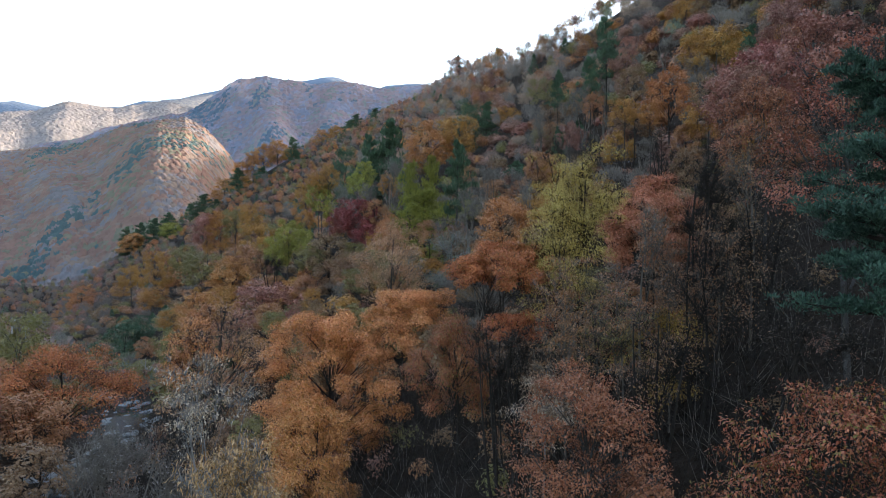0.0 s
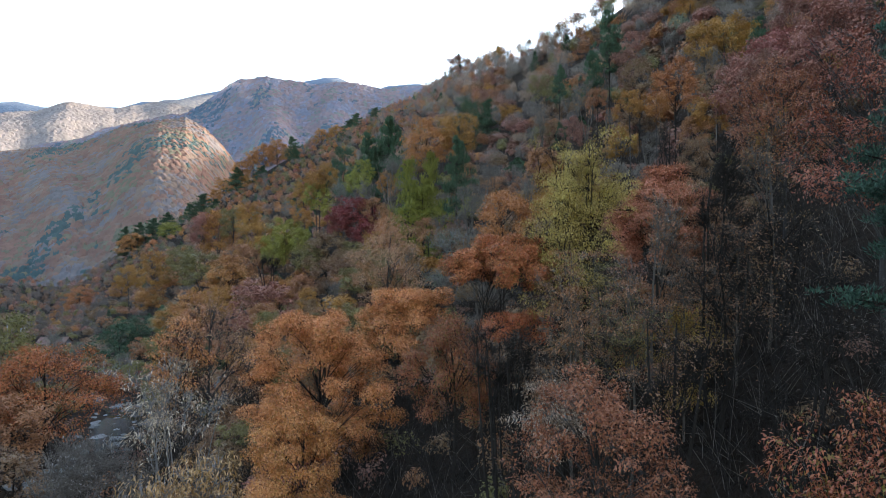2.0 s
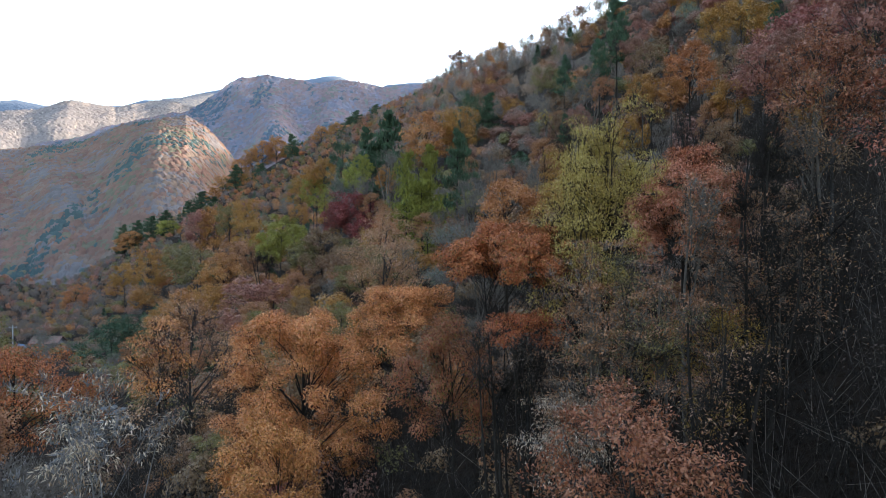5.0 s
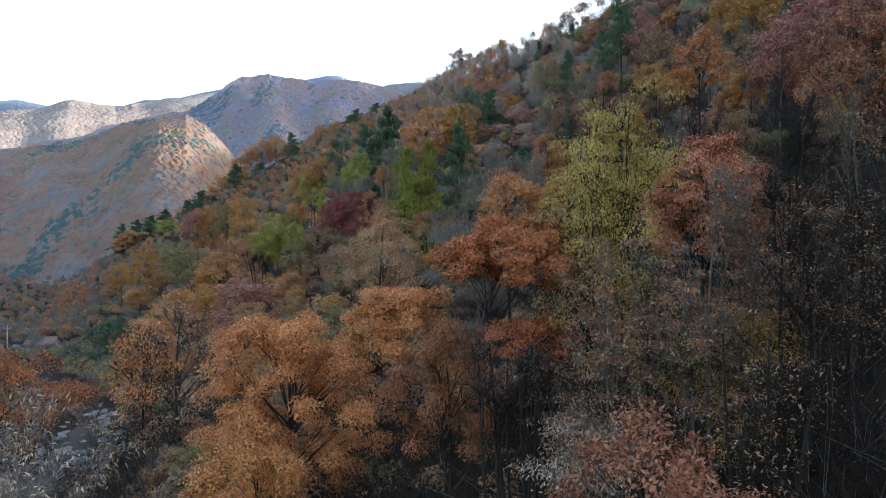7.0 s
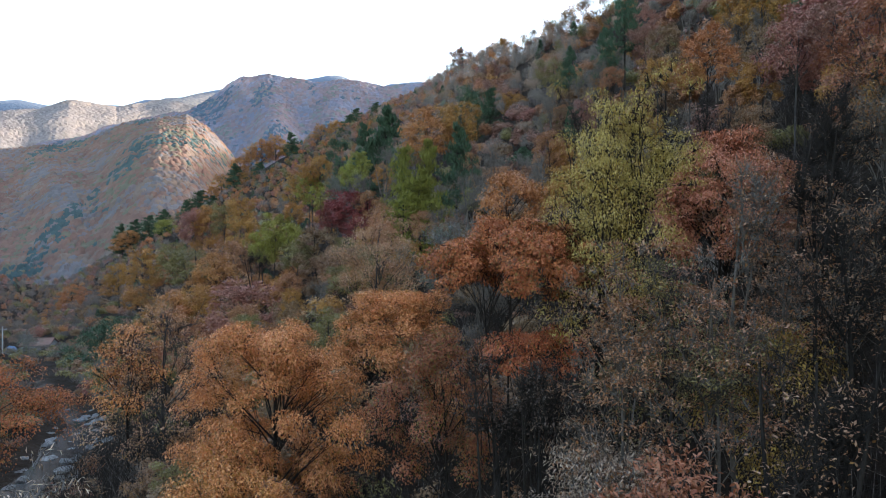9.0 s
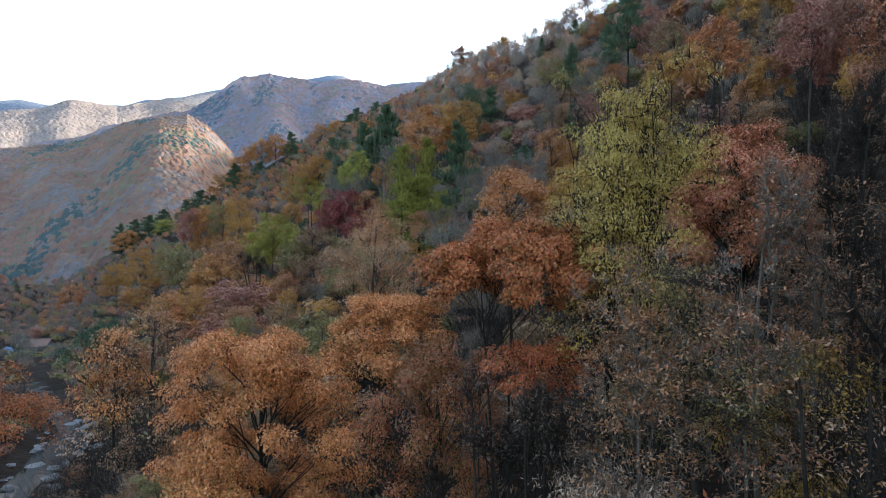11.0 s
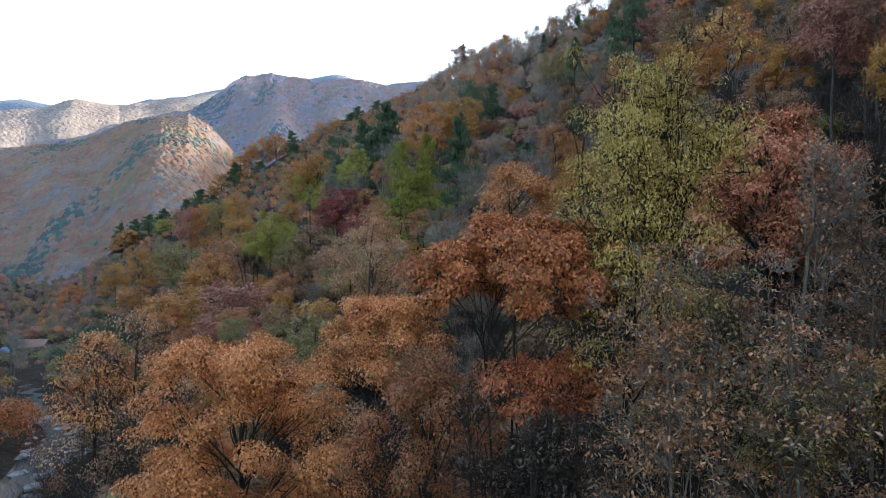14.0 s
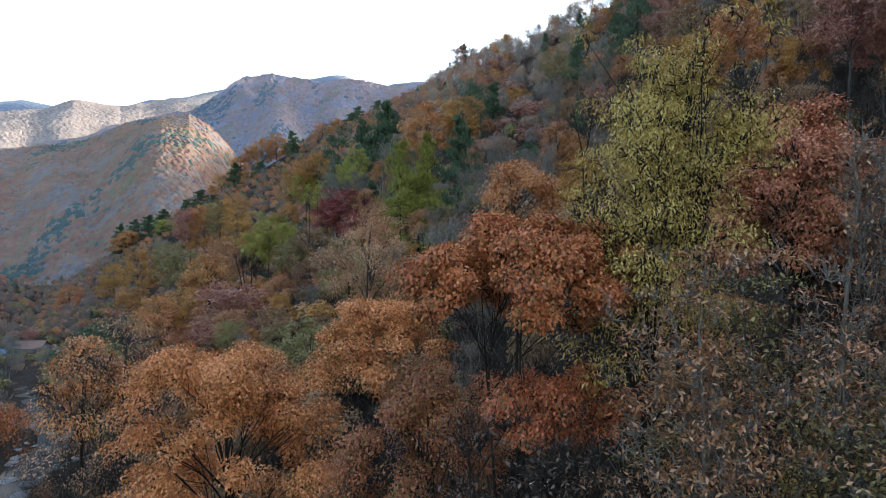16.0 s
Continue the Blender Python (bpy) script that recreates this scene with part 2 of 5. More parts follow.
SHADED_LITTER = rough_material("shaded_leaf_litter", (0.009, 0.006, 0.004), (0.045, 0.028, 0.018), 1.6, 0.6)
# haze is mixed into the tones of these four far grounds
HAZED_GROUND = far_woods("hazed_wooded_ground", [(0.11, 0.15, 0.155), (0.21, 0.185, 0.19), (0.26, 0.185, 0.165), (0.18, 0.165, 0.175), (0.27, 0.18, 0.15), (0.21, 0.18, 0.175), (0.23, 0.2, 0.14)], 7.0, 45.0, 0.6)
HAZED_RIDGE = far_woods("hazed_ridge_woods", [(0.07, 0.1, 0.125), (0.155, 0.148, 0.18), (0.215, 0.16, 0.155), (0.11, 0.115, 0.14), (0.24, 0.165, 0.15), (0.14, 0.135, 0.165), (0.21, 0.185, 0.155), (0.1, 0.115, 0.14)], 12.0, 60.0, 1.0)
# this hill's sunlight is put into its paler tones as well
SUNLIT_HILL = far_woods("sunlit_hazed_hillside", [(0.064, 0.085, 0.113), (0.166, 0.164, 0.181), (0.248, 0.226, 0.218), (0.120, 0.127, 0.147), (0.267, 0.240, 0.221), (0.138, 0.146, 0.167), (0.239, 0.216, 0.196)], 9.0, 90.0, 0.6)
HAZE_BLUE_RIDGE = rough_material("haze_blue_ridge", (0.085, 0.125, 0.185), (0.14, 0.17, 0.22), 0.04, 0.8, 0.95, (1, 1, 1), 9.0)
STONE = rough_material("river_stone", (0.13, 0.13, 0.13), (0.4, 0.39, 0.38), 5.0, 0.4)
WATER, wtn, wtl, wtb = material("stream_water", 0.06)
wtb.inputs["Base Color"].default_value = (0.03, 0.04, 0.045, 1)
rip = wtn.new("ShaderNodeTexNoise")
rip.inputs["Scale"].default_value, rip.inputs["Detail"].default_value = 3.0, 4.0
ripb = wtn.new("ShaderNodeBump")
ripb.inputs["Strength"].default_value = 0.5
wtl.new(rip.outputs["Fac"], ripb.inputs["Height"])
wtl.new(ripb.outputs[0], wtb.inputs["Normal"])


# ---- mesh building ----
def mesh(name, verts, quads, mats, slots=None, smooth=False):
    """A mesh from arrays of corners; its faces all have three or all have four."""
    me = bpy.data.meshes.new(name)
    verts, quads = np.asarray(verts, np.float32), np.asarray(quads, np.int32)
    me.vertices.add(len(verts))
    me.vertices.foreach_set("co", verts.ravel())
    me.loops.add(quads.size)
    me.loops.foreach_set("vertex_index", quads.ravel())
    me.polygons.add(len(quads))
    me.polygons.foreach_set("loop_start", np.arange(0, quads.size, quads.shape[1], dtype=np.int32))
    for m in mats:
        me.materials.append(m)
    if slots is not None:
        me.polygons.foreach_set("material_index", np.asarray(slots, np.int32))
    if smooth:
        me.polygons.foreach_set("use_smooth", np.ones(len(quads), bool))
    me.update(calc_edges=True)
    me.validate()
    return me


def unit(v):
    return v / np.maximum(np.linalg.norm(v, axis=-1, keepdims=True), 1e-9)


def tubes(p0, p1, r0, r1, sides=3):
    """Tapered limbs between two arrays of points."""
    k = len(p0)
    d = unit(p1 - p0)
    side = unit(np.cross(d, np.where(np.abs(d[:, 2:3]) > 0.9, [[1.0, 0, 0]], [[0, 0, 1.0]])))
    up = np.cross(side, d)
    a = np.arange(sides) * 2 * np.pi / sides
    ring = np.cos(a)[None, :, None] * side[:, None] + np.sin(a)[None, :, None] * up[:, None]
    v = np.concatenate([p0[:, None] + ring * r0[:, None, None], p1[:, None] + ring * r1[:, None, None]], 1)
    i = np.arange(sides)
    q = np.stack([i, (i + 1) % sides, (i + 1) % sides + sides, i + sides], 1)
    return v.reshape(-1, 3), (q[None] + (np.arange(k) * 2 * sides)[:, None, None]).reshape(-1, 4)


def blades(pos, along, facing, length, width, fold=0.18):
    """Leaves: pointed at both ends, folded a little along the middle rib."""
    side = unit(np.cross(along, facing))
    nrm = np.cross(side, along)
    L, W = length[:, None], width[:, None]
    v = np.stack([pos, pos + along * L * 0.45 + side * W * 0.5 + nrm * W * fold, pos + along * L - nrm * L * 0.08,
                  pos + along * L * 0.45 - side * W * 0.5 + nrm * W * fold], 1)
    return v.reshape(-1, 3), np.arange(len(pos) * 4).reshape(-1, 4)


def sprays(pos, along, facing, length, width):
    """Leafy sprays seen from afar: one ragged three-cornered piece each."""
    side = unit(np.cross(along, facing))
    L, W = length[:, None], width[:, None]
    v = np.stack([pos - side * W * 0.5, pos + side * W * 0.5 + along * L * 0.25, pos + along * L], 1)
    return v.reshape(-1, 3), np.arange(len(pos) * 3).reshape(-1, 3)


def spikes(p0, p1, r):
    """Thin stems that run out to a point."""
    d = unit(p1 - p0)
    side = unit(np.cross(d, np.where(np.abs(d[:, 2:3]) > 0.9, [[1.0, 0, 0]], [[0, 0, 1.0]])))
    up = np.cross(side, d)
    a = np.arange(3) * 2 * np.pi / 3
    ring = np.cos(a)[None, :, None] * side[:, None] + np.sin(a)[None, :, None] * up[:, None]
    v = np.concatenate([p0[:, None] + ring * r[:, None, None], p1[:, None]], 1)
    q = np.array([[0, 1, 3], [1, 2, 3], [2, 0, 3]])
    return v.reshape(-1, 3), (q[None] + (np.arange(len(p0)) * 4)[:, None, None]).reshape(-1, 3)


def three(q):
    """Four-cornered faces cut into three-cornered ones."""
    return np.concatenate([q[:, :3], q[:, [0, 2, 3]]]) if q.shape[1] == 4 else q


def joined(pieces):
    vs, qs, at = [], [], 0
    for v, q in pieces:
        vs.append(v)
        qs.append(q + at)
        at += len(v)
    return np.concatenate(vs), np.concatenate(qs)


def bent(p0, p1, sag, steps, r0, r1, rng, wobble=0.0):
    """Curved limbs from p0 to p1 as chains of tubes, arrays of k limbs."""
    k = len(p0)
    mid = (p0 + p1) / 2 + sag + rng.normal(0, 1, (k, 3)) * wobble
    s = np.linspace(0, 1, steps + 1)[None, :, None]
    c = (1 - s) ** 2 * p0[:, None] + 2 * s * (1 - s) * mid[:, None] + s ** 2 * p1[:, None]
    rr = r0[:, None] * (1 - s[..., 0]) + r1[:, None] * s[..., 0]
    return c[:, :-1].reshape(-1, 3), c[:, 1:].reshape(-1, 3), rr[:, :-1].ravel(), rr[:, 1:].ravel()


def broadleaf(seed, H, R, base=0.3, clumps=60, per=100, leaf=0.14, slim=0.42, droop=0.2, twigs=8, spread=0.3, trunk=None, bare=0.0, stems=1, root=0.6, hollow=0.0, steps=4, plain=False, flat=0.55, crest=0.65, puffs=0, upright=0.35, twig=1.0):
    """Limbs and leaves of one broad-leaved tree standing at the origin. Returns its trunk, its limbs one by one, and its leaves."""
    rng = np.random.default_rng(seed)
    tr = trunk or 0.008 * H + 0.012 * R
    zb = H * base
    hz = H - zb
    rc = R * spread * rng.uniform(0.6, 1.4, clumps)
    zm, up, dn = zb + hz * 0.42, hz * 0.58, hz * 0.42
    # boughs leave the stems and carry the clumps of leaves
    nb = puffs or max(6, clumps // 8)
    d = unit(rng.normal(0, 1, (nb, 3)))
    if puffs:
        # a full crown: rounded masses of leaves spread evenly over a dome
        low = 0.0 if hollow else -0.7
        dz = 1 - (np.arange(nb) + 0.3) / nb * (1 - low)
        turn = np.arange(nb) * 2.39996 + rng.uniform(0, 6.28) + rng.normal(0, 0.2, nb)
        flatr = np.sqrt(np.maximum(1 - dz * dz, 0.01))
        d = np.stack([np.cos(turn) * flatr, np.sin(turn) * flatr, dz], 1)
    else:
        d[:, 2] = np.abs(d[:, 2]) if hollow else np.where(d[:, 2] < -0.35, -d[:, 2], d[:, 2])
        d[0] = (0.05, -0.05, 1.0)
    th = np.arctan2(d[:, 1], d[:, 0])
    ph = rng.uniform(0, 6.28, 3)
    lobes = 1 + 0.14 * np.sin(2 * th + ph[0]) + 0.12 * np.sin(3 * th + ph[1])
    rad = rng.uniform(0.55 + hollow * 0.5, 0.88, nb) * lobes
    if puffs:
        rad = rng.uniform(0.55, 0.84, nb) * (0.4 + 0.6 * lobes)
    tip = np.stack([d[:, 0] * R * rad, d[:, 1] * R * rad, zm + d[:, 2] * np.where(d[:, 2] > 0, up, dn * 1.3) * np.minimum(rad * 1.12, 0.97)], 1)
    feet = np.zeros((stems, 3))
    feet[:, :2] = rng.normal(0, 0.08 * R, (stems, 2)) * (stems > 1)
    lean = 0.1 if stems == 1 else 0.38
    tops = np.stack([rng.normal(0, lean * R, stems), rng.normal(0, lean * R, stems), np.full(stems, H * 0.88)], 1)
    which = rng.integers(0, stems, nb)
    a, b, r0, r1 = bent(feet, tops, rng.normal(0, 0.04 * H, (stems, 3)) * [1, 1, 0.2], 7, np.full(stems, tr), np.full(stems, tr * 0.22), rng)
    a[0::7, 2] -= root
    tv = tubes(a, b, r0, r1, 6)
    h = np.clip((tip[:, 2] / H - 0.1 - 0.4 * np.hypot(tip[:, 0], tip[:, 1]) / H) * rng.uniform(0.75, 1.0, nb), np.maximum(0.14, base * rng.uniform(0.7, 1.0, nb)), 0.84)
    s = (h / 0.88)[:, None]
    fork = feet[which] * (1 - s) + tops[which] * s
    fork[:, 2] = h * H
    lr = tr * 0.5 * (1 - h * 0.6) * rng.uniform(0.7, 1.1, nb)
    bow = (fork + tip) / 2 + [0, 0, 0.1 * R] + rng.normal(0, 1, (nb, 3)) * 0.08 * R
    steps = max(steps, 3)
    s = np.linspace(0, 1, steps + 1)[None, :, None]
    line = (1 - s) ** 2 * fork[:, None] + 2 * s * (1 - s) * bow[:, None] + s ** 2 * tip[:, None]
    rr = lr[:, None] * (1 - 0.75 * s[..., 0])
    bough_v, bough_q = tubes(line[:, :-1].reshape(-1, 3), line[:, 1:].reshape(-1, 3), rr[:, :-1].ravel(), rr[:, 1:].ravel(), 3)
    # clumps along the outer part of each bough
    of = np.concatenate([np.arange(nb), rng.integers(0, nb, clumps - nb)])
    s = rng.uniform(0.5, 1.1, clumps)[:, None]
    c = (1 - s) ** 2 * fork[of] + 2 * s * (1 - s) * bow[of] + s ** 2 * tip[of] + rng.normal(0, 1, (clumps, 3)) * [0.2 * R, 0.2 * R, 0.075 * R + 0.05 * hz]
    if puffs:
        of = np.arange(clumps) % nb
        mass = 0.9 * R * math.sqrt(2 * math.pi * (1 - low) * 0.52 / nb) * max(hz / (2 * R), 0.7) ** 0.4 * rng.uniform(0.75, 1.2, nb)
        swell = unit(rng.normal(0, 1, (clumps, 3)) + 0.8 * unit(tip - [0, 0, zm])[of] + [0, 0, 0.25])
        c = tip[of] + swell * (mass[of] * rng.uniform(0.2, 0.95, clumps))[:, None] * [1, 1, 0.9]
        rc = mass[of] * rng.uniform(0.3, 0.55, clumps)
        flat, crest = max(flat, 0.85), 0.45
    c[:, 2] = np.minimum(c[:, 2], H - rc * rng.uniform(0.3, 0.6, clumps))
    low = zb + hz * rng.uniform(0.0, 0.3, clumps) ** 1.5
    c[:, 2] = np.maximum(c[:, 2], low)
    s = np.maximum(s - rng.uniform(0.15, 0.4, (clumps, 1)), 0.1)
    start = (1 - s) ** 2 * fork[of] + 2 * s * (1 - s) * bow[of] + s ** 2 * tip[of]
    cr = lr[of] * rng.uniform(0.25, 0.45, clumps)
    a, b, r0, r1 = bent(start, c, np.array([0, 0, 0.03 * R]), 2, cr, cr * 0.4, rng, 0.05 * R)
    limb_v, limb_q = tubes(a, b, r0, r1, 3)
    limbs = [(limb_v[i * 12:i * 12 + 12], limb_q[:6]) for i in range(clumps)]
    if twigs:
        k = clumps * twigs
        own = np.repeat(np.arange(clumps), twigs)
        out = unit(c - [0, 0, zm * 0.8])[own]
        e = unit(rng.normal(0, 0.75, (k, 3)) + out * 0.7 + [0, 0, upright]) * (rc[own] * rng.uniform(0.6, 1.25, k))[:, None]
        st = c[own] - unit(c[own] - start[own]) * (rng.uniform(0, 0.9, k) * rc[own])[:, None]
        tw = np.full(k, max(0.004, 0.0011 * H) * twig)
        knee = st + e * 0.5 + rng.normal(0, 0.04 * R, (k, 3))
        limbs = [(g[0], three(g[1])) for g in limbs]
        for p0, p1, w in ((st, knee + e * 0.15, tw * 1.4), (knee, st + e, tw)):
            v, q = spikes(p0, p1, w)
            m = twigs * 4
            limbs = [joined([g, (v[i * m:i * m + m], q[:twigs * 3])]) for i, g in enumerate(limbs)]
    m, f = steps * 6, steps * 3
    limbs = [joined([(bough_v[j * m:j * m + m], three(bough_q[:f]))] + [(limbs[i][0], three(limbs[i][1])) for i in np.flatnonzero(of == j)]) for j in range(nb)]
    full = rng.uniform(1 - bare, 1, clumps)
    cnt = np.maximum((per * full * (rc / rc.mean()) ** 2).astype(int), 1)
    own = np.repeat(np.arange(clumps), cnt)
    n = len(own)
    g = unit(rng.normal(0, 1, (n, 3))) * (rng.uniform(0, 1, n) ** 0.35)[:, None]
    g[:, 2] = np.where(rng.uniform(0, 1, n) < crest, np.abs(g[:, 2]), g[:, 2])
    p = c[own] + g * rc[own][:, None] * [1.15, 1.15, flat]
    outward = unit(g + unit(c - [0, 0, zm * 0.8])[own] * 0.7)
    along = unit(outward * 0.7 + rng.normal(0, 0.6, (n, 3)) + [0, 0, -droop * 2])
    if puffs:
        outward = unit(g * 0.8 + swell[own] * 0.7)
        along = unit(outward * 0.5 + rng.normal(0, 0.5, (n, 3)) + [0, 0, -droop * 2])
    facing = unit(outward * (0.9 if puffs else 0.6) + rng.normal(0, 0.35 if puffs else 0.45, (n, 3)) + [0, 0, 0.7 if puffs else 0.9])
    ln = leaf * rng.uniform(0.6, 1.25, n)
    return tv, limbs, (sprays(p, along, facing, ln, ln * slim * 1.3) if plain else blades(p, along, facing, ln, ln * slim * rng.uniform(0.8, 1.2, n)))


def conifer(seed, H, R, base=0.25, tiers=9, arms=6, tufts=10, per=14, leaf=0.16, flat=0.2, cone=0.8, gap=0.0, root=0.6, plain=False):
    """A pine or larch: whorled limbs, each carrying flat tufts of needles."""
    rng = np.random.default_rng(seed)
    tr = 0.016 * H + 0.03
    a, b, r0, r1 = bent(np.zeros((1, 3)), np.array([[rng.normal(0, 0.03 * H), rng.normal(0, 0.03 * H), H]]), rng.normal(0, 0.03 * H, (1, 3)) * [1, 1, 0], 8, np.array([tr]), np.array([0.015]), rng)
    axis = np.vstack([a, b[-1:]])
    a[0, 2] -= root
    tv = tubes(a, b, r0, r1, 6)
    k = tiers * arms
    f = np.repeat(np.linspace(0, 1, tiers), arms) + rng.normal(0, 0.03, k)
    keep = rng.uniform(0, 1, k) > gap
    f = np.clip(f, 0, 1)[keep]
    k = len(f)
    h = (base + (0.97 - base) * f) * H
    st = np.stack([np.interp(h, axis[:, 2], axis[:, i]) for i in range(3)], 1)
    th = rng.uniform(0, 6.28, k)
    ln = R * (1 - cone * f ** 1.2) * rng.uniform(0.6, 1.1, k)
    rise = rng.uniform(-0.1, 0.25, k) + 0.35 * f
    end = st + np.stack([np.cos(th) * ln, np.sin(th) * ln, rise * ln], 1)
    a, b, r0, r1 = bent(st, end, np.array([0, 0, -0.05 * R]), 3, tr * (0.4 - 0.25 * f), np.full(k, 0.008), rng, 0.03 * R)
    bv, bq = tubes(a, b, r0, r1, 3)
    limbs = [(bv[i * 18:i * 18 + 18], bq[:9]) for i in range(k)]
    own = np.repeat(np.arange(k), tufts)
    s = rng.uniform(0.25, 1.05, len(own))[:, None]
    c = st[own] * (1 - s) + end[own] * s + rng.normal(0, 1, (len(own), 3)) * (ln[own] * 0.2)[:, None] * [1, 1, 0.25]
    own2 = np.repeat(np.arange(len(c)), per)
    n = len(own2)
    size = (0.16 + 0.2 * ln[own][own2] / R) * R * 0.45
    g = rng.normal(0, 0.5, (n, 3)) * size[:, None] * [1, 1, max(flat, 0.15) * 2]
    along = unit(g + rng.normal(0, 0.25, (n, 3)) * size[:, None] + [0, 0, 0.12 * R])
    lf = leaf * rng.uniform(0.6, 1.3, n)
    return tv, limbs, (sprays if plain else blades)(c[own2] + g * 0.5, along, unit(rng.normal(0, 1, (n, 3)) + [0, 0, 0.6]), lf, lf * 0.3)


def thing(name, x, y, z, label, category, group=""):
    e = new(name)
    e.matrix_basis = pose(x, y, z)
    return tagged(e, label, category, group)


def part(name, me, parent, label=""):
    o = new(name, me)
    o.parent = parent
    return tagged(o, label)


# ---- ground ----
def canopy(x, y):
    """Height of the wood's roof on the near mountainside."""
    u, v = x / 100, y / 100
    return EYE - 3.44 + 33.56 * u + 0.57 * v + 43.46 * u * u + 49.59 * u * v + 21.19 * v * v - 0.38 * u ** 3 - 16.17 * u * u * v - 15.03 * u * v * v - 3.79 * v ** 3


def smax(a, b, k):
    h = np.clip(0.5 + 0.5 * (a - b) / k, 0, 1)
    return b * (1 - h) + a * h + k * h * (1 - h)


def stream_x(y):
    return np.interp(y, [-60, 20, 45, 62, 100, 160, 260, 420, 600], [-12, -19, -26, -32, -62, -125, -230, -400, -600])


def floor_z(y):
    return EYE - 11.6 - 0.095 * np.clip(y, -60, 260) - 0.02 * np.clip(y - 260, 0, 900)


def spur_crest(x):
    """How far ahead the near mountainside's crest runs."""
    return np.interp(x, [-320, -180, -120, -60, 0, 17, 23, 30, 36, 60, 200], [330, 318, 312, 345, 300, 262, 196, 168, 152, 120, 105])


def slope(x, y):
    """The near mountainside: the wood's roof less a tree's height, falling away behind its crest."""
    yc, xc = np.minimum(y, 330.0), np.clip(x, -200, 120)
    g = canopy(np.maximum(xc, -40 - 0.5 * np.clip(y, 0, 330)), np.maximum(yc, -20)) - 8.0
    # far right, out of view, the slope is raised on to block the sun
    g = g + np.clip(x - 120, 0, 260) * 0.75 + np.clip(-20 - y, 0, 200) * -0.1
    over = np.maximum(y - spur_crest(x), 0)
    return g - 0.75 * over * over / (over + 25)


# crests of the hills beyond: the way each face climbs, foot and crest along it, then how steeply each bearing looks up to the crest
HILLS = [
    ((0.0, 1.0), 455, 860, [-1.1, -0.74, -0.64, -0.572, -0.523, -0.476, -0.43, -0.4, -0.375, -0.35, -0.3, -0.2], [0.145, 0.157, 0.168, 0.198, 0.218, 0.234, 0.238, 0.218, 0.186, 0.145, 0.09, 0.0]),
    ((0.0, 1.0), 900, 1500, [-1.1, -0.74, -0.655, -0.56, -0.504, -0.438, -0.39, -0.343, -0.306, -0.268, -0.21, -0.13, -0.04, 0.05, 0.3, 0.6], [0.1, 0.14, 0.172, 0.203, 0.22, 0.234, 0.252, 0.271, 0.277, 0.272, 0.268, 0.27, 0.276, 0.285, 0.3, 0.25]),
    ((-0.85, 0.5), 1250, 2100, [-1.2, -0.74, -0.68, -0.63, -0.55, -0.52, -0.46, -0.38, -0.3, -0.1], [0.24, 0.236, 0.234, 0.239, 0.234, 0.246, 0.256, 0.266, 0.268, 0.2]),
    ((0.0, 1.0), 2300, 3300, [-1.2, -0.78, -0.73, -0.7, -0.68, -0.61, -0.55, -0.43, -0.34, -0.25, -0.205, -0.17, -0.12, -0.06, 0.0, 0.3, 0.8], [0.25, 0.25, 0.257, 0.249, 0.238, 0.245, 0.237, 0.262, 0.274, 0.281, 0.29, 0.286, 0.275, 0.284, 0.27, 0.25, 0.2]),
]


# spurs that run down each face: bearing at the crest, how far it swings towards the foot, half width, height
SPURS = [
    [(-0.48, -0.03, 0.12, 20), (-0.66, 0.03, 0.07, 16)],
    [(-0.44, -0.03, 0.07, 40), (-0.3, 0.03, 0.05, 30), (-0.2, 0.04, 0.05, 26)],
    [(-0.68, 0.05, 0.05, 14), (-0.56, 0.05, 0.04, 10), (-0.46, 0.04, 0.04, 10)],
    [],
]


def hill(k, x, y):
    (wx, wy), near, far, az, up = HILLS[k]
    yy = np.maximum(y, 1.0)
    a = np.where(y > 50, x / yy, -2.0)
    e = np.interp(a, az, up)
    span = np.maximum(wx * a + wy, 0.2)
    crest = EYE + e * far / span
    foot = floor_z(np.full_like(y, 400.0))
    s = (wx * x + wy * y - near) / (far - near)
    t = np.clip(s, 0, 1)
    spur = sum(high * (0.5 + 0.5 * np.cos(np.pi * np.clip((a - at - lean * (1 - t)) / wide, -1, 1))) for at, lean, wide, high in SPURS[k]) * 4 * t * (1 - t)
    face = foot + spur + (crest - foot) * np.clip(s, -0.6, 1.0) - np.clip(s - 1, 0, 3) * (far - near) * 0.4
    return np.where(a < -1.15, foot - 40, face)


def shade_mountain(x, y):
    """Unseen high ground, added behind the near crest to shade the valley and the hill across it."""
    return EYE - 20 + 0.42 * np.clip(x + 60, -200, 800) + 110 * np.exp(-((y - 620) / 260) ** 2) + 85 * np.exp(-((y - 1330) / 190) ** 2) * np.clip((x - 200) / 300, 0, 1)


def folds(x, y):
    """Spurs and gullies on the far hills."""
    s = 0.0
    for wx, wy, ph, am in ((0.011, 0.004, 0.3, 9.0), (0.023, -0.009, 1.7, 5.0), (0.041, 0.018, 4.0, 2.6), (0.006, 0.013, 2.2, 7.0), (0.075, -0.04, 0.9, 1.2)):
        s = s + am * np.sin(wx * x + wy * y + ph + 0.8 * np.sin(0.006 * y + ph * 2))
    return s


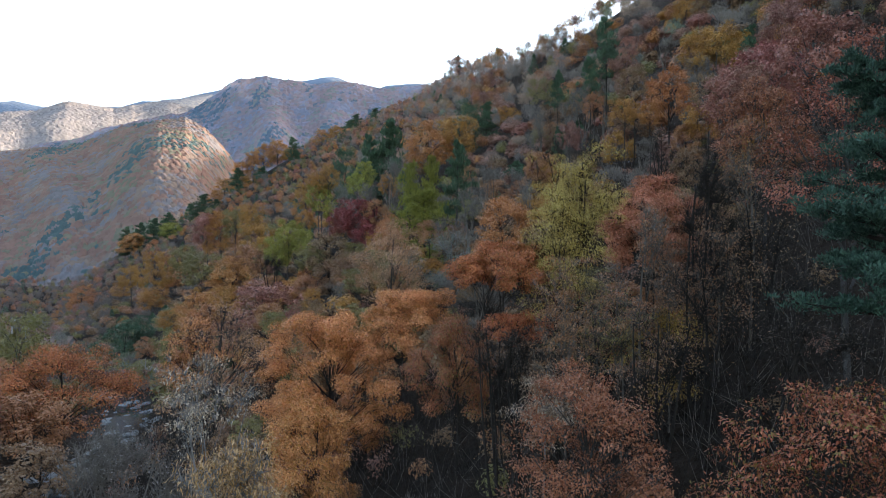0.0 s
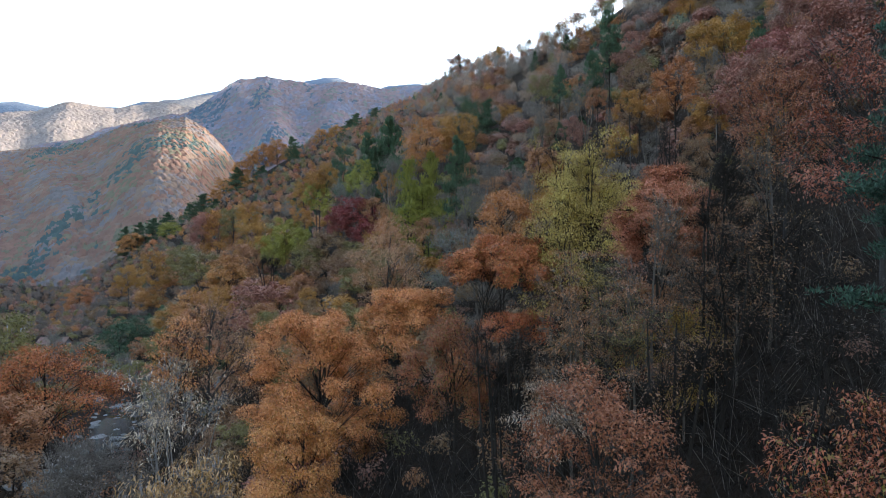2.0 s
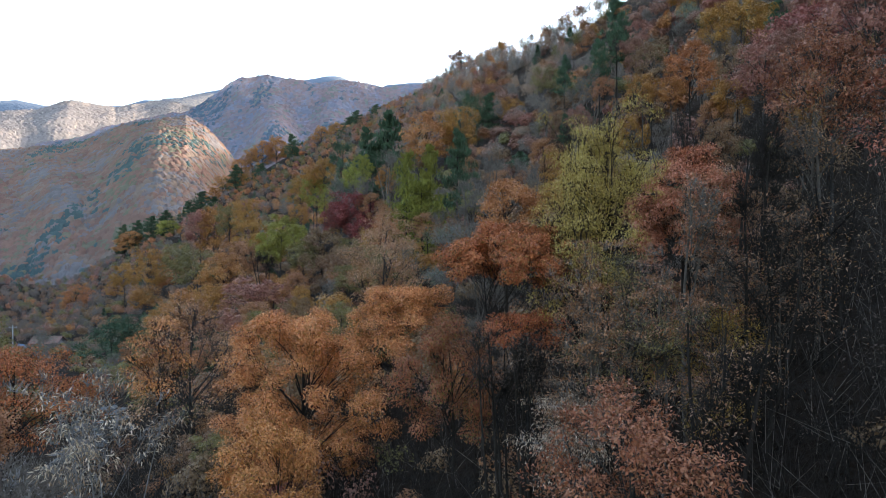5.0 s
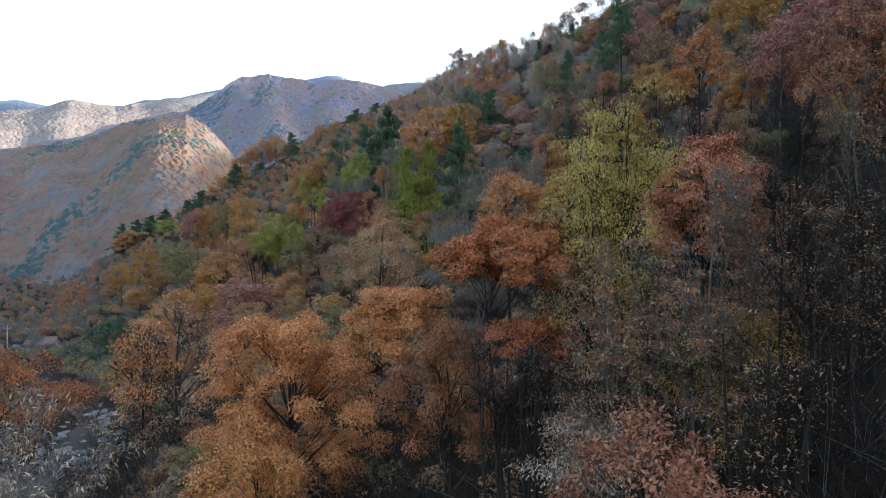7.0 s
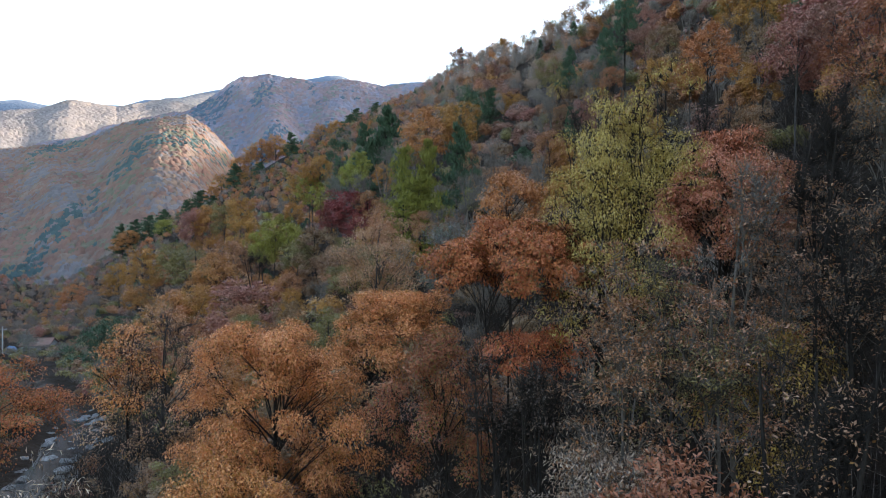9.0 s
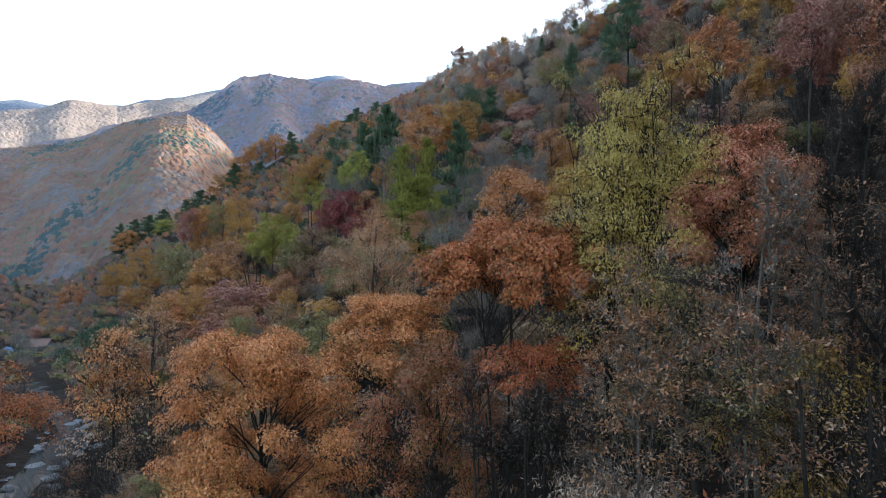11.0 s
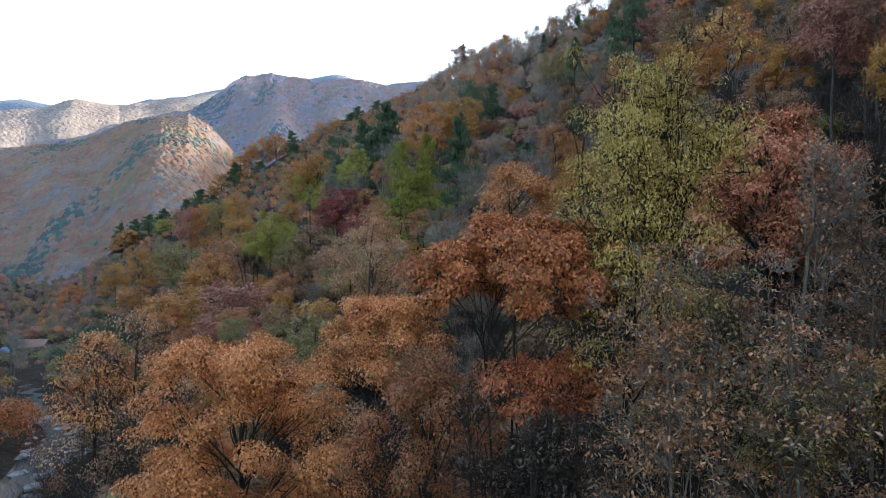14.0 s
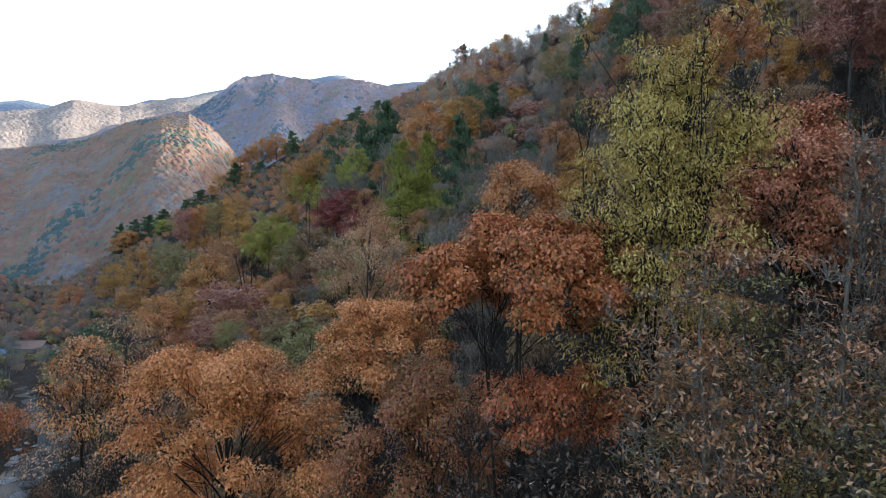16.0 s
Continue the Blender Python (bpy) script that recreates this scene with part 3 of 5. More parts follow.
def ground_z(x, y):
    x, y = np.asarray(x, float), np.asarray(y, float)
    fz = floor_z(y)
    left = stream_x(y)
    bank = fz + np.clip(np.abs(x - left) - 2.2, 0, 3) * 0.35 + np.clip(left - x - 20, 0, 300) * 0.3
    g = smax(slope(x, y), bank, 3.0)
    far = hill(0, x, y)
    for k in (1, 2, 3):
        far = np.maximum(far, hill(k, x, y))
    far = far + folds(x, y) * np.clip((y - 520) / 300, 0, 1)
    far = np.maximum(far, np.where((y > 420) & (x > -60), shade_mountain(x, y), -500.0))
    return smax(g, far, 6.0)


def sheet(xs, ys):
    gx, gy = np.meshgrid(xs, ys)
    z = ground_z(gx, gy)
    v = np.stack([gx, gy, z], -1).reshape(-1, 3)
    w, h = len(xs), len(ys)
    i = (np.arange(h - 1)[:, None] * w + np.arange(w - 1)[None]).ravel()
    return v, np.stack([i, i + 1, i + w + 1, i + w], 1)


def warp(lo, hi, n, fine):
    s = np.linspace(-1, 1, n)
    t = np.sinh(s * fine) / np.sinh(fine)
    return np.where(t < 0, -t * lo, t * hi)


ground_v, ground_q = sheet(warp(-4200, 3200, 170, 6.0), np.concatenate([np.linspace(-600, -15, 30), np.linspace(-12, 120, 120), 120 + np.cumsum(1.2 * 1.031 ** np.arange(152))]))
# the closed woods beyond the valley stand above this coarser ground
bearing = ground_v[:, 0] / np.maximum(ground_v[:, 1], 1)
ground_v[(ground_v[:, 1] > 440) & (ground_v[:, 1] < 2250) & (bearing > -0.82) & (bearing < -0.02), 2] -= 12
gx, gy = ground_v[ground_q[:, 0], 0], ground_v[ground_q[:, 0], 1]


def which_hill(x, y):
    return 1 + np.argmax(np.stack([hill(k, x, y) for k in range(4)]), 0)


ground = tagged(new("ground", mesh("ground", ground_v, ground_q, [SHADED_LITTER, HAZED_GROUND, HAZED_RIDGE, SUNLIT_HILL, HAZE_BLUE_RIDGE], np.where(gy > 400, which_hill(gx, gy), 0), smooth=True)), "brown leaf litter on steep wooded mountain slopes", "ground", kind="structure")

# the stream, low beside the stones
sy = np.linspace(10, 120, 80)
sw = 1.5 + 0.4 * np.sin(sy * 0.35)
sz = np.maximum(np.maximum(ground_z(stream_x(sy) - 1.6, sy), ground_z(stream_x(sy) + 1.6, sy)), ground_z(stream_x(sy), sy)) + 0.12
sv = np.concatenate([np.stack([stream_x(sy) - sw, sy, sz], 1), np.stack([stream_x(sy) + sw, sy, sz], 1)])
si = np.arange(79)
tagged(new("stream", mesh("stream", sv, np.stack([si, si + 80, si + 81, si + 1], 1), [WATER])), "shallow mountain stream between stones and bare trees", "stream", kind="structure")


def boulder(rng, at, size):
    """A rounded, uneven stone."""
    bm = bmesh.new()
    bmesh.ops.create_icosphere(bm, subdivisions=2, radius=1.0)
    squash = Vector((rng.uniform(0.8, 1.3), rng.uniform(0.8, 1.3), rng.uniform(0.45, 0.8))) * size
    off = Vector((rng.uniform(0, 50), rng.uniform(0, 50), 0))
    for v in bm.verts:
        v.co = Vector([a * b for a, b in zip(v.co * (1 + 0.35 * noise.noise(v.co * 1.3 + off)), squash)])
    me = bpy.data.meshes.new("stone")
    bm.to_mesh(me)
    bm.free()
    me.materials.append(STONE)
    o = new("stone", me)
    o.matrix_basis = pose(*at, 0, 0, rng.uniform(0, 360))
    return tagged(o, "rounded grey stone lying in the shallow stream", "stone", "stones in the stream")


stone_rng = random.Random(3)
for i in range(90):
    y = stone_rng.uniform(28, 75)
    x = float(stream_x(y)) + stone_rng.uniform(-3.2, 3.2)
    size = stone_rng.uniform(0.18, 0.6)
    boulder(stone_rng, (x, y, float(ground_z(np.array([x]), np.array([y]))[0]) + size * 0.15), size)

# ---- trees ----
TWIG_BARK = rough_material("grey_twig_bark", (0.085, 0.069, 0.056), (0.24, 0.198, 0.162), 9.0, 0.4, 0.9, (1, 1, 0.25))
KIND = {
    "rust": ("oak_tree", "oak with dense rust-brown autumn leaves on the slope", SHADE_DARK_BARK),
    "orange": ("oak_tree", "oak with bright orange autumn leaves on the slope", SHADE_DARK_BARK),
    "gold": ("oak_tree", "broad tree with golden-brown autumn leaves on the slope", BARK),
    "yellow": ("chestnut_tree", "tall tree with yellow-green drooping autumn leaves", SHADE_DARK_BARK),
    "lime": ("broadleaf_tree", "broad tree with yellow-green leaves among brown oaks", BARK),
    "crimson": ("maple_tree", "maple with deep crimson autumn leaves on the slope", BARK),
    "red": ("maple_tree", "tree with dull reddish autumn leaves on the steep slope", BARK),
    "mauve": ("oak_tree", "oak with withered mauve-brown leaves on the slope", BARK),
    "brown": ("oak_tree", "oak with dry brown autumn leaves on the slope", SHADE_DARK_BARK),
    "russet": ("oak_tree", "half-bare oak with russet leaves and pale grey twigs", TWIG_BARK),
    "maroon": ("oak_tree", "oak with dark maroon and olive autumn leaves", SHADE_DARK_BARK),
    "copper": ("oak_tree", "oak with coppery brown autumn leaves on the slope", SHADE_DARK_BARK),
    "olive": ("broadleaf_tree", "tree with dull olive-brown autumn leaves on the slope", BARK),
    "pale": ("oak_tree", "oak with pale withered leaves and thin grey limbs", PALE_BARK),
    "tan": ("chestnut_tree", "tree with long tan drooping leaves beside the stream", PALE_BARK),
    "sage": ("willow_tree", "soft grey-green half-bare tree on the slope", PALE_BARK),
    "grey": ("bare_tree", "nearly bare tree with fine grey twigs and few leaves", TWIG_BARK),
    "dark": ("bare_tree", "nearly bare dark tree with tangled twigs", SHADE_DARK_BARK),
    "pine": ("pine_tree", "dark green pine with layered boughs on the slope", SHADE_DARK_BARK),
    "larch": ("larch_tree", "feathery yellow-green larch standing among bare trees", SHADE_DARK_BARK),
}
TAKEN = []  # x, y and radius of every tree that stands


def base_z(x, y):
    return float(ground_z(np.array([x]), np.array([y]))[0])


def stand(sp, x, y, z, shape, label="", split=False, tones=LEAF):
    """One tree from its trunk, limbs and leaves; limbs that show one by one are parts of their own."""
    name, text, bark = KIND[sp]
    tv, limbs, lv = shape
    t = thing(name, x, y, z, label or text, name.replace("_", " "))
    part("trunk", mesh("trunk", *(tv if split else joined([(tv[0], three(tv[1])), *((v, three(q)) for v, q in limbs)])), [bark], smooth=True), t)
    if split:
        for g in limbs:
            part("limb", mesh("limb", *g, [bark]), t)
    part("crown", mesh("crown", *lv, [tones[sp] if sp in tones else LEAF[sp]]), t)
    return t


def near_tree(sp, x, y, top, r, deep, seed, label="", **opts):
    """A tree close enough to show its leaves one by one. top is measured from the first eye, deep is the crown's height."""
    z = base_z(x, y)
    H = EYE + top - z
    TAKEN.append((x, y, r))
    if sp == "russet":
        opts["per"] = int(opts["per"] * 0.72)
    if sp != "yellow":
        opts["leaf"], opts["per"] = opts["leaf"] * 0.87, int(opts["per"] * 1.2)
    if sp in ("rust", "orange", "copper", "mauve", "gold", "maroon"):
        opts["per"], opts["leaf"] = int(opts["per"] * (2.2 if y < 35 else 1.6)), opts["leaf"] * (0.88 if y < 35 else 1.0)
        opts["puffs"] = opts["clumps"] // 5
        opts.setdefault("droop", 0.32)
    opts["base"] = max(0.08, 1 - deep / H)
    grow = conifer if sp in ("pine", "larch") else broadleaf
    return stand(sp, x, y, z, grow(seed, H, r, **opts), label, y < 30)


PROTO = {}


def proto(sp, v):
    """Trees of the middle distance are built once in three forms and copied."""
    if (sp, v) not in PROTO:
        seed = 100 + 7 * list(KIND).index(sp) + v
        if sp == "pine" and v < 2:
            g = broadleaf(seed, 8, 3, base=(0.12, 0.2)[v], clumps=(72, 60)[v], per=(80, 90)[v], leaf=0.3, slim=0.3, droop=-0.1, twigs=1, puffs=(24, 20)[v], root=8, steps=2, plain=True, flat=0.55)
        elif sp == "pine":
            g = conifer(seed, 8, 4.0, base=0.1, tiers=8, arms=6, tufts=10, per=11, leaf=0.5, gap=0.15, cone=(0.7, 0.5, 0.8)[v], root=8, flat=0.35, plain=True)
        elif sp == "larch":
            g = conifer(seed, 8, 4.0, base=0.03, tiers=10, arms=7, tufts=9, per=9, leaf=0.42, cone=(0.7, 0.6, 0.8)[v], flat=0.5, root=8, plain=True)
        elif sp in ("grey", "dark"):
            g = broadleaf(seed, 8, 3, base=0.12, clumps=44, per=10, leaf=0.16, twigs=22, spread=0.34, bare=0.9, stems=3, root=8, steps=2, upright=0.9)
        elif sp == "sage":
            g = broadleaf(seed, 8, 3, base=0.1, clumps=44, per=60, leaf=0.2, slim=0.3, twigs=20, spread=0.34, stems=2, root=8, steps=2, upright=0.7)
        else:
            g = broadleaf(seed, 8, 3, base=(0.36, 0.3, 0.42)[v], clumps=(78, 84, 72)[v], per=(100, 95, 105)[v], leaf=0.2, slim=0.66, twigs=0, puffs=(20, 26, 17)[v], bare=0.5, root=8, steps=2, plain=True)
        PROTO[sp, v] = stand(sp, 0, 0, 0, g, tones=WOOD)
    return PROTO[sp, v]


def wood_tree(sp, x, y, top, r, label=""):
    """A tree of the middle distance; its crown keeps its shape, its trunk runs down into the slope."""
    rnd = random.Random(int(x * 31 + y * 17))
    r *= 1.0 if y < 130 else 1.15
    TAKEN.append((x, y, r))
    if x > 0 and y > 130:
        top -= 1.6
    p = proto(sp, 2 if sp == "pine" and (y > 150 or x > 10) else rnd.randrange(3))
    rise = (EYE + top - base_z(x, y)) * 0.9
    tall = min(max(rise / 8, r / 3 * 0.85), r / 3 * (1.55 if sp in ("pine", "larch") else 1.22)) * rnd.uniform(0.94, 1.06)
    t = copy_thing(p, pose(x, y, EYE + top - 8 * tall, 0, 0, rnd.uniform(0, 360)) @ Matrix.Diagonal((r / 3 * (0.95 if sp in ("pine", "larch") else 1.0), r / 3 * (0.95 if sp in ("pine", "larch") else 1.0), tall, 1)))
    return tagged(t, label, group="trees on the mountainside")


# the farmyard and the camera's line of sight to it keep clear of trees
CLEAR = [(-105.0, 152.0, 9.0), (-97.0, 140.0, 6.0), (-112.0, 146.0, 7.0)] + [(-0.69 * (y - 11), y, 5.0 + 0.03 * y) for y in range(60, 148, 5)]
TAKEN += CLEAR

# trees close to the camera's way
near_tree("yellow", 5.6, 24.0, 4.75, 1.8, 7.2, 1, "", clumps=200, per=250, leaf=0.085, slim=0.3, droop=0.6, twigs=5, spread=0.18, trunk=0.1, bare=0.8, flat=0.85, crest=0.4)
near_tree("copper", 9.4, 27.0, 3.3, 2.02, 4.4, 2, "", clumps=120, per=170, leaf=0.12, slim=0.5, bare=0.5, spread=0.24)
near_tree("rust", 2.25, 22.5, 0.2, 2.2, 2.7, 3, "", clumps=110, per=210, leaf=0.095, slim=0.52, stems=2, trunk=0.05, hollow=0.15, spread=0.18, bare=0.6)
near_tree("orange", -5.8, 30.5, -2.35, 3.15, 9.3, 4, "", clumps=170, per=230, leaf=0.125, slim=0.55, spread=0.19, bare=0.5)
near_tree("orange", -5.3, 24.2, -6.2, 1.75, 4.2, 42, "low oak with golden-orange leaves under a taller orange oak", clumps=90, per=150, leaf=0.11, slim=0.55, bare=0.6)
near_tree("orange", -2.8, 43.0, -3.1, 3.86, 11.0, 5, "", clumps=120, per=190, leaf=0.16, slim=0.55, spread=0.22, bare=0.5)
near_tree("mauve", -4.4, 52.0, 2.6, 2.7, 9.6, 6, "pale brown oak with withered leaves among dark trees", clumps=100, per=110, leaf=0.15, slim=0.5, twigs=4, bare=0.7)
near_tree("red", 3.5, 14.6, -2.9, 1.85, 4.0, 7, "", clumps=115, per=190, leaf=0.1, slim=0.42, bare=0.8, puffs=30, twigs=6)
near_tree("pale", 3.3, 20.0, -3.3, 1.89, 4.1, 8, "", clumps=90, per=90, leaf=0.12, slim=0.24, twigs=6, bare=0.6, droop=0.4, spread=0.2, trunk=0.04)
near_tree("maroon", 6.35, 9.8, -2.35, 1.5, 3.0, 9, "young oak with dark reddish-brown leaves on the steep slope", clumps=100, per=62, leaf=0.1, slim=0.42, bare=0.7, trunk=0.04, twigs=6)
near_tree("red", 11.3, 16.5, 5.9, 2.18, 5.4, 10, "", clumps=150, per=110, leaf=0.1, slim=0.5, twigs=5, bare=0.8, puffs=30)
near_tree("red", 13.4, 25.2, 6.9, 2.0, 3.6, 11, "", clumps=130, per=150, leaf=0.11, slim=0.5, bare=0.7, puffs=26)
near_tree("pine", 8.4, 11.0, 4.1, 1.56, 5.3, 12, "", tiers=13, arms=6, tufts=26, per=40, leaf=0.1, gap=0.35, cone=0.4, flat=0.3)
near_tree("pale", -6.5, 16.6, -2.9, 1.5, 3.2, 13, "", clumps=64, per=36, leaf=0.135, slim=0.22, droop=0.5, twigs=8, bare=0.8, spread=0.17, trunk=0.035, stems=6, upright=0.9)
near_tree("tan", -4.0, 12.0, -3.7, 1.13, 2.4, 14, "", clumps=60, per=90, leaf=0.13, slim=0.2, droop=0.6, twigs=10, bare=0.5)
near_tree("mauve", -16.4, 44.5, -4.0, 3.95, 10.5, 15, "", clumps=130, per=50, leaf=0.16, slim=0.5, twigs=18, bare=0.9)
near_tree("rust", -28.0, 44.0, -7.2, 4.98, 6.0, 16, "", clumps=100, per=130, leaf=0.18, slim=0.52, spread=0.22, bare=0.5)
near_tree("russet", 4.0, 19.4, -0.3, 1.42, 5.3, 17, "", clumps=195, per=72, leaf=0.09, slim=0.4, twigs=5, spread=0.15, bare=0.9, trunk=0.05)
near_tree("russet", 5.8, 19.8, -0.4, 1.32, 5.5, 18, "", clumps=156, per=46, leaf=0.09, slim=0.4, twigs=7, spread=0.16, bare=0.9, trunk=0.05)
near_tree("russet", 7.4, 22.0, 1.6, 1.08, 3.3, 19, "", clumps=70, per=16, leaf=0.11, twigs=10)
near_tree("dark", 10.3, 23.7, 3.6, 1.3, 4.2, 20, "", clumps=70, per=8, leaf=0.1, twigs=22, stems=3, upright=0.6)
near_tree("russet", 12.3, 24.0, 5.2, 1.4, 3.2, 21, "", clumps=90, per=44, leaf=0.1, slim=0.5, spread=0.2, bare=0.8)
near_tree("dark", 11.7, 26.0, 2.9, 2.38, 5.6, 22, "", clumps=70, per=7, leaf=0.12, twigs=22)
near_tree("brown", 9.0, 21.0, 0.4, 1.98, 6.7, 23, "", clumps=70, per=24, leaf=0.11, twigs=14, stems=3, bare=0.9)
near_tree("dark", 9.9, 17.0, -0.9, 2.09, 5.8, 24, "", clumps=70, per=12, leaf=0.1, twigs=16, stems=3)
near_tree("brown", 6.0, 17.0, -1.3, 1.60, 5.5, 25, "", clumps=60, per=24, leaf=0.1, twigs=14, stems=3, bare=0.9)
near_tree("brown", 11.9, 23.0, 2.4, 2.39, 6.7, 26, "", clumps=70, per=24, leaf=0.11, twigs=14, stems=2, bare=0.9)
near_tree("dark", 9.0, 13.0, -1.5, 1.60, 4.2, 27, "", clumps=60, per=12, leaf=0.1, twigs=16, stems=3)
near_tree("maroon", 0.5, 25.5, -2.5, 1.75, 4.5, 28, "", clumps=90, per=170, leaf=0.1, slim=0.52, spread=0.22, bare=0.7)
near_tree("olive", 5.4, 20.5, -0.6, 1.55, 4.1, 29, "", clumps=80, per=90, leaf=0.1, slim=0.42, spread=0.22, bare=0.8)
near_tree("gold", 8.0, 22.0, -2.1, 1.14, 3.7, 30, "", clumps=50, per=90, leaf=0.11, slim=0.5, spread=0.24, bare=0.7)
near_tree("grey", -13.9, 24.0, -7.2, 2.15, 3.9, 31, "", clumps=80, per=8, leaf=0.1, twigs=9, stems=4, upright=0.6, twig=2.0)
near_tree("grey", -9.1, 20.0, -6.8, 1.42, 3.4, 32, "", clumps=70, per=7, leaf=0.1, twigs=9, stems=4, upright=0.6, twig=2.0)
near_tree("yellow", 4.4, 22.6, 1.6, 1.51, 4.5, 33, "", clumps=120, per=170, leaf=0.09, slim=0.28, droop=0.5, twigs=6, spread=0.23, bare=0.8, flat=0.8, crest=0.4)
near_tree("orange", -17.9, 43.0, -4.9, 1.9, 5.2, 34, "", clumps=70, per=60, leaf=0.16, slim=0.55, twigs=10, bare=0.9)
near_tree("russet", 8.1, 21.5, 0.0, 1.55, 5.4, 35, "", clumps=90, per=60, leaf=0.1, slim=0.42, twigs=10, spread=0.18, bare=0.9, trunk=0.045)
near_tree("russet", 10.6, 23.0, 1.2, 1.86, 6.4, 36, "", clumps=100, per=50, leaf=0.11, slim=0.42, twigs=12, spread=0.18, bare=0.9, trunk=0.045)
near_tree("mauve", 11.9, 29.0, 2.8, 1.59, 4.0, 37, "", clumps=90, per=80, leaf=0.12, slim=0.45, twigs=10, spread=0.19, bare=0.8, trunk=0.06)
near_tree("brown", 9.5, 27.0, 1.6, 1.51, 3.6, 38, "", clumps=90, per=70, leaf=0.12, slim=0.42, twigs=10, spread=0.19, bare=0.9, trunk=0.06)
near_tree("rust", 2.8, 22.2, -2.45, 1.0, 0.9, 39, "", clumps=44, per=150, leaf=0.09, slim=0.52, trunk=0.04, spread=0.2, bare=0.7)
# two dark bushes, added to darken the open ground under the rust oak
near_tree("dark", 1.8, 21.0, -2.6, 1.14, 2.0, 40, "", clumps=70, per=14, leaf=0.1, twigs=14, stems=3)
near_tree("dark", 2.5, 20.0, -2.6, 0.86, 1.6, 41, "", clumps=60, per=14, leaf=0.1, twigs=14, stems=3)


# trees of the middle distance
wood_tree("pine", 20.2, 74.0, 28.3, 1.84)
wood_tree("pine", 18.2, 74.0, 23.5, 1.43)
wood_tree("pine", 16.1, 84.0, 24.7, 1.24)
wood_tree("olive", 16.8, 100.0, 28.3, 2.20)
wood_tree("pale", 20.8, 139.0, 39.1, 3.00)
wood_tree("rust", 14.4, 146.0, 40.9, 2.76)
wood_tree("mauve", 11.1, 150.0, 40.6, 2.98)
wood_tree("gold", 12.9, 120.0, 28.5, 2.57)
wood_tree("pine", 4.7, 121.0, 29.8, 2.81)
wood_tree("pine", 8.8, 121.0, 29.3, 2.59)
wood_tree("brown", 10.5, 135.0, 35.0, 3.15)
wood_tree("pale", 21.3, 175.0, 57.0, 3.6)
wood_tree("red", 13.1, 190.0, 56.8, 3.89)
wood_tree("mauve", 18.4, 190.0, 58.5, 3.89)
wood_tree("grey", 10.8, 263.0, 84.2, 2.40)
wood_tree("grey", 17.4, 240.0, 79.5, 3.96)
wood_tree("grey", 21.0, 208.0, 68.2, 2.40)
wood_tree("grey", 24.7, 177.0, 61.2, 3.70)
wood_tree("grey", 10.4, 264.0, 82.4, 3.0)
wood_tree("mauve", 26.6, 167.0, 56.9, 2.72)
wood_tree("rust", 29.2, 150.0, 51.4, 2.57)
wood_tree("rust", 30.8, 130.0, 44.8, 2.56)
wood_tree("brown", 32.1, 120.0, 44.1, 2.35)
wood_tree("rust", 27.9, 163.0, 58.7, 3.24)
wood_tree("brown", 30.8, 151.0, 55.9, 2.99)
wood_tree("grey", 33.5, 140.0, 54.2, 3.77)
wood_tree("mauve", 22.1, 73.0, 23.4, 1.94)
wood_tree("red", 26.6, 86.0, 30.7, 1.50)
wood_tree("grey", 17.4, 73.5, 20.3, 2.37)
wood_tree("grey", 12.6, 77.5, 18.3, 2.84)
wood_tree("grey", 20.3, 76.0, 22.9, 1.96)
wood_tree("grey", 15.4, 73.0, 18.4, 1.88)
wood_tree("rust", 17.1, 67.5, 17.4, 1.09)
wood_tree("mauve", 13.0, 61.5, 13.0, 1.19)
wood_tree("gold", 14.0, 46.0, 11.6, 1.15)
wood_tree("gold", 15.6, 45.0, 11.0, 0.95)
wood_tree("orange", 19.3, 51.0, 15.4, 2.09)
wood_tree("brown", 16.6, 52.0, 15.9, 1.41)
wood_tree("gold", 17.4, 41.0, 9.8, 1.23)
wood_tree("rust", 16.6, 41.0, 8.5, 1.07)
wood_tree("grey", 21.2, 48.0, 15.5, 1.21)
wood_tree("red", 18.5, 39.0, 11.8, 1.83)
wood_tree("red", 20.1, 39.0, 10.2, 1.22)
wood_tree("gold", 23.3, 55.0, 19.9, 1.73)
wood_tree("olive", 26.1, 56.0, 20.2, 1.40)
wood_tree("mauve", 18.5, 36.0, 11.1, 1.11)
wood_tree("orange", 3.6, 36.0, 3.1, 1.64)
wood_tree("grey", 6.2, 44.0, 5.4, 1.59)
wood_tree("grey", 5.1, 66.0, 9.8, 2.80)
wood_tree("grey", 2.7, 62.0, 6.5, 1.73)
wood_tree("rust", 9.5, 60.0, 9.6, 1.56)
wood_tree("larch", -2.1, 71.0, 6.4, 3.04)
wood_tree("larch", -4.1, 73.0, 10.0, 1.88)
wood_tree("larch", -1.1, 75.0, 11.2, 2.13)
wood_tree("pine", 1.8, 78.0, 13.4, 2.36)
wood_tree("orange", -2.9, 112.0, 23.6, 4.6)
wood_tree("gold", 2.9, 114.0, 25.2, 3.9)
wood_tree("sage", 1.0, 55.0, 1.5, 2.97)
wood_tree("crimson", -13.7, 98.0, 8.2, 3.63)
wood_tree("crimson", -11.8, 94.0, 3.9, 2.73)
wood_tree("rust", -11.0, 97.0, 7.9, 2.39)
wood_tree("lime", -27.2, 105.0, 5.0, 3.07)
wood_tree("lime", -28.9, 104.0, 2.1, 2.67)
wood_tree("brown", -17.8, 94.0, 2.5, 3.72)
wood_tree("olive", -20.7, 93.0, 0.4, 2.29)
wood_tree("brown", -16.4, 88.0, -1.8, 2.92)
wood_tree("gold", -24.8, 108.0, 7.1, 1.73)
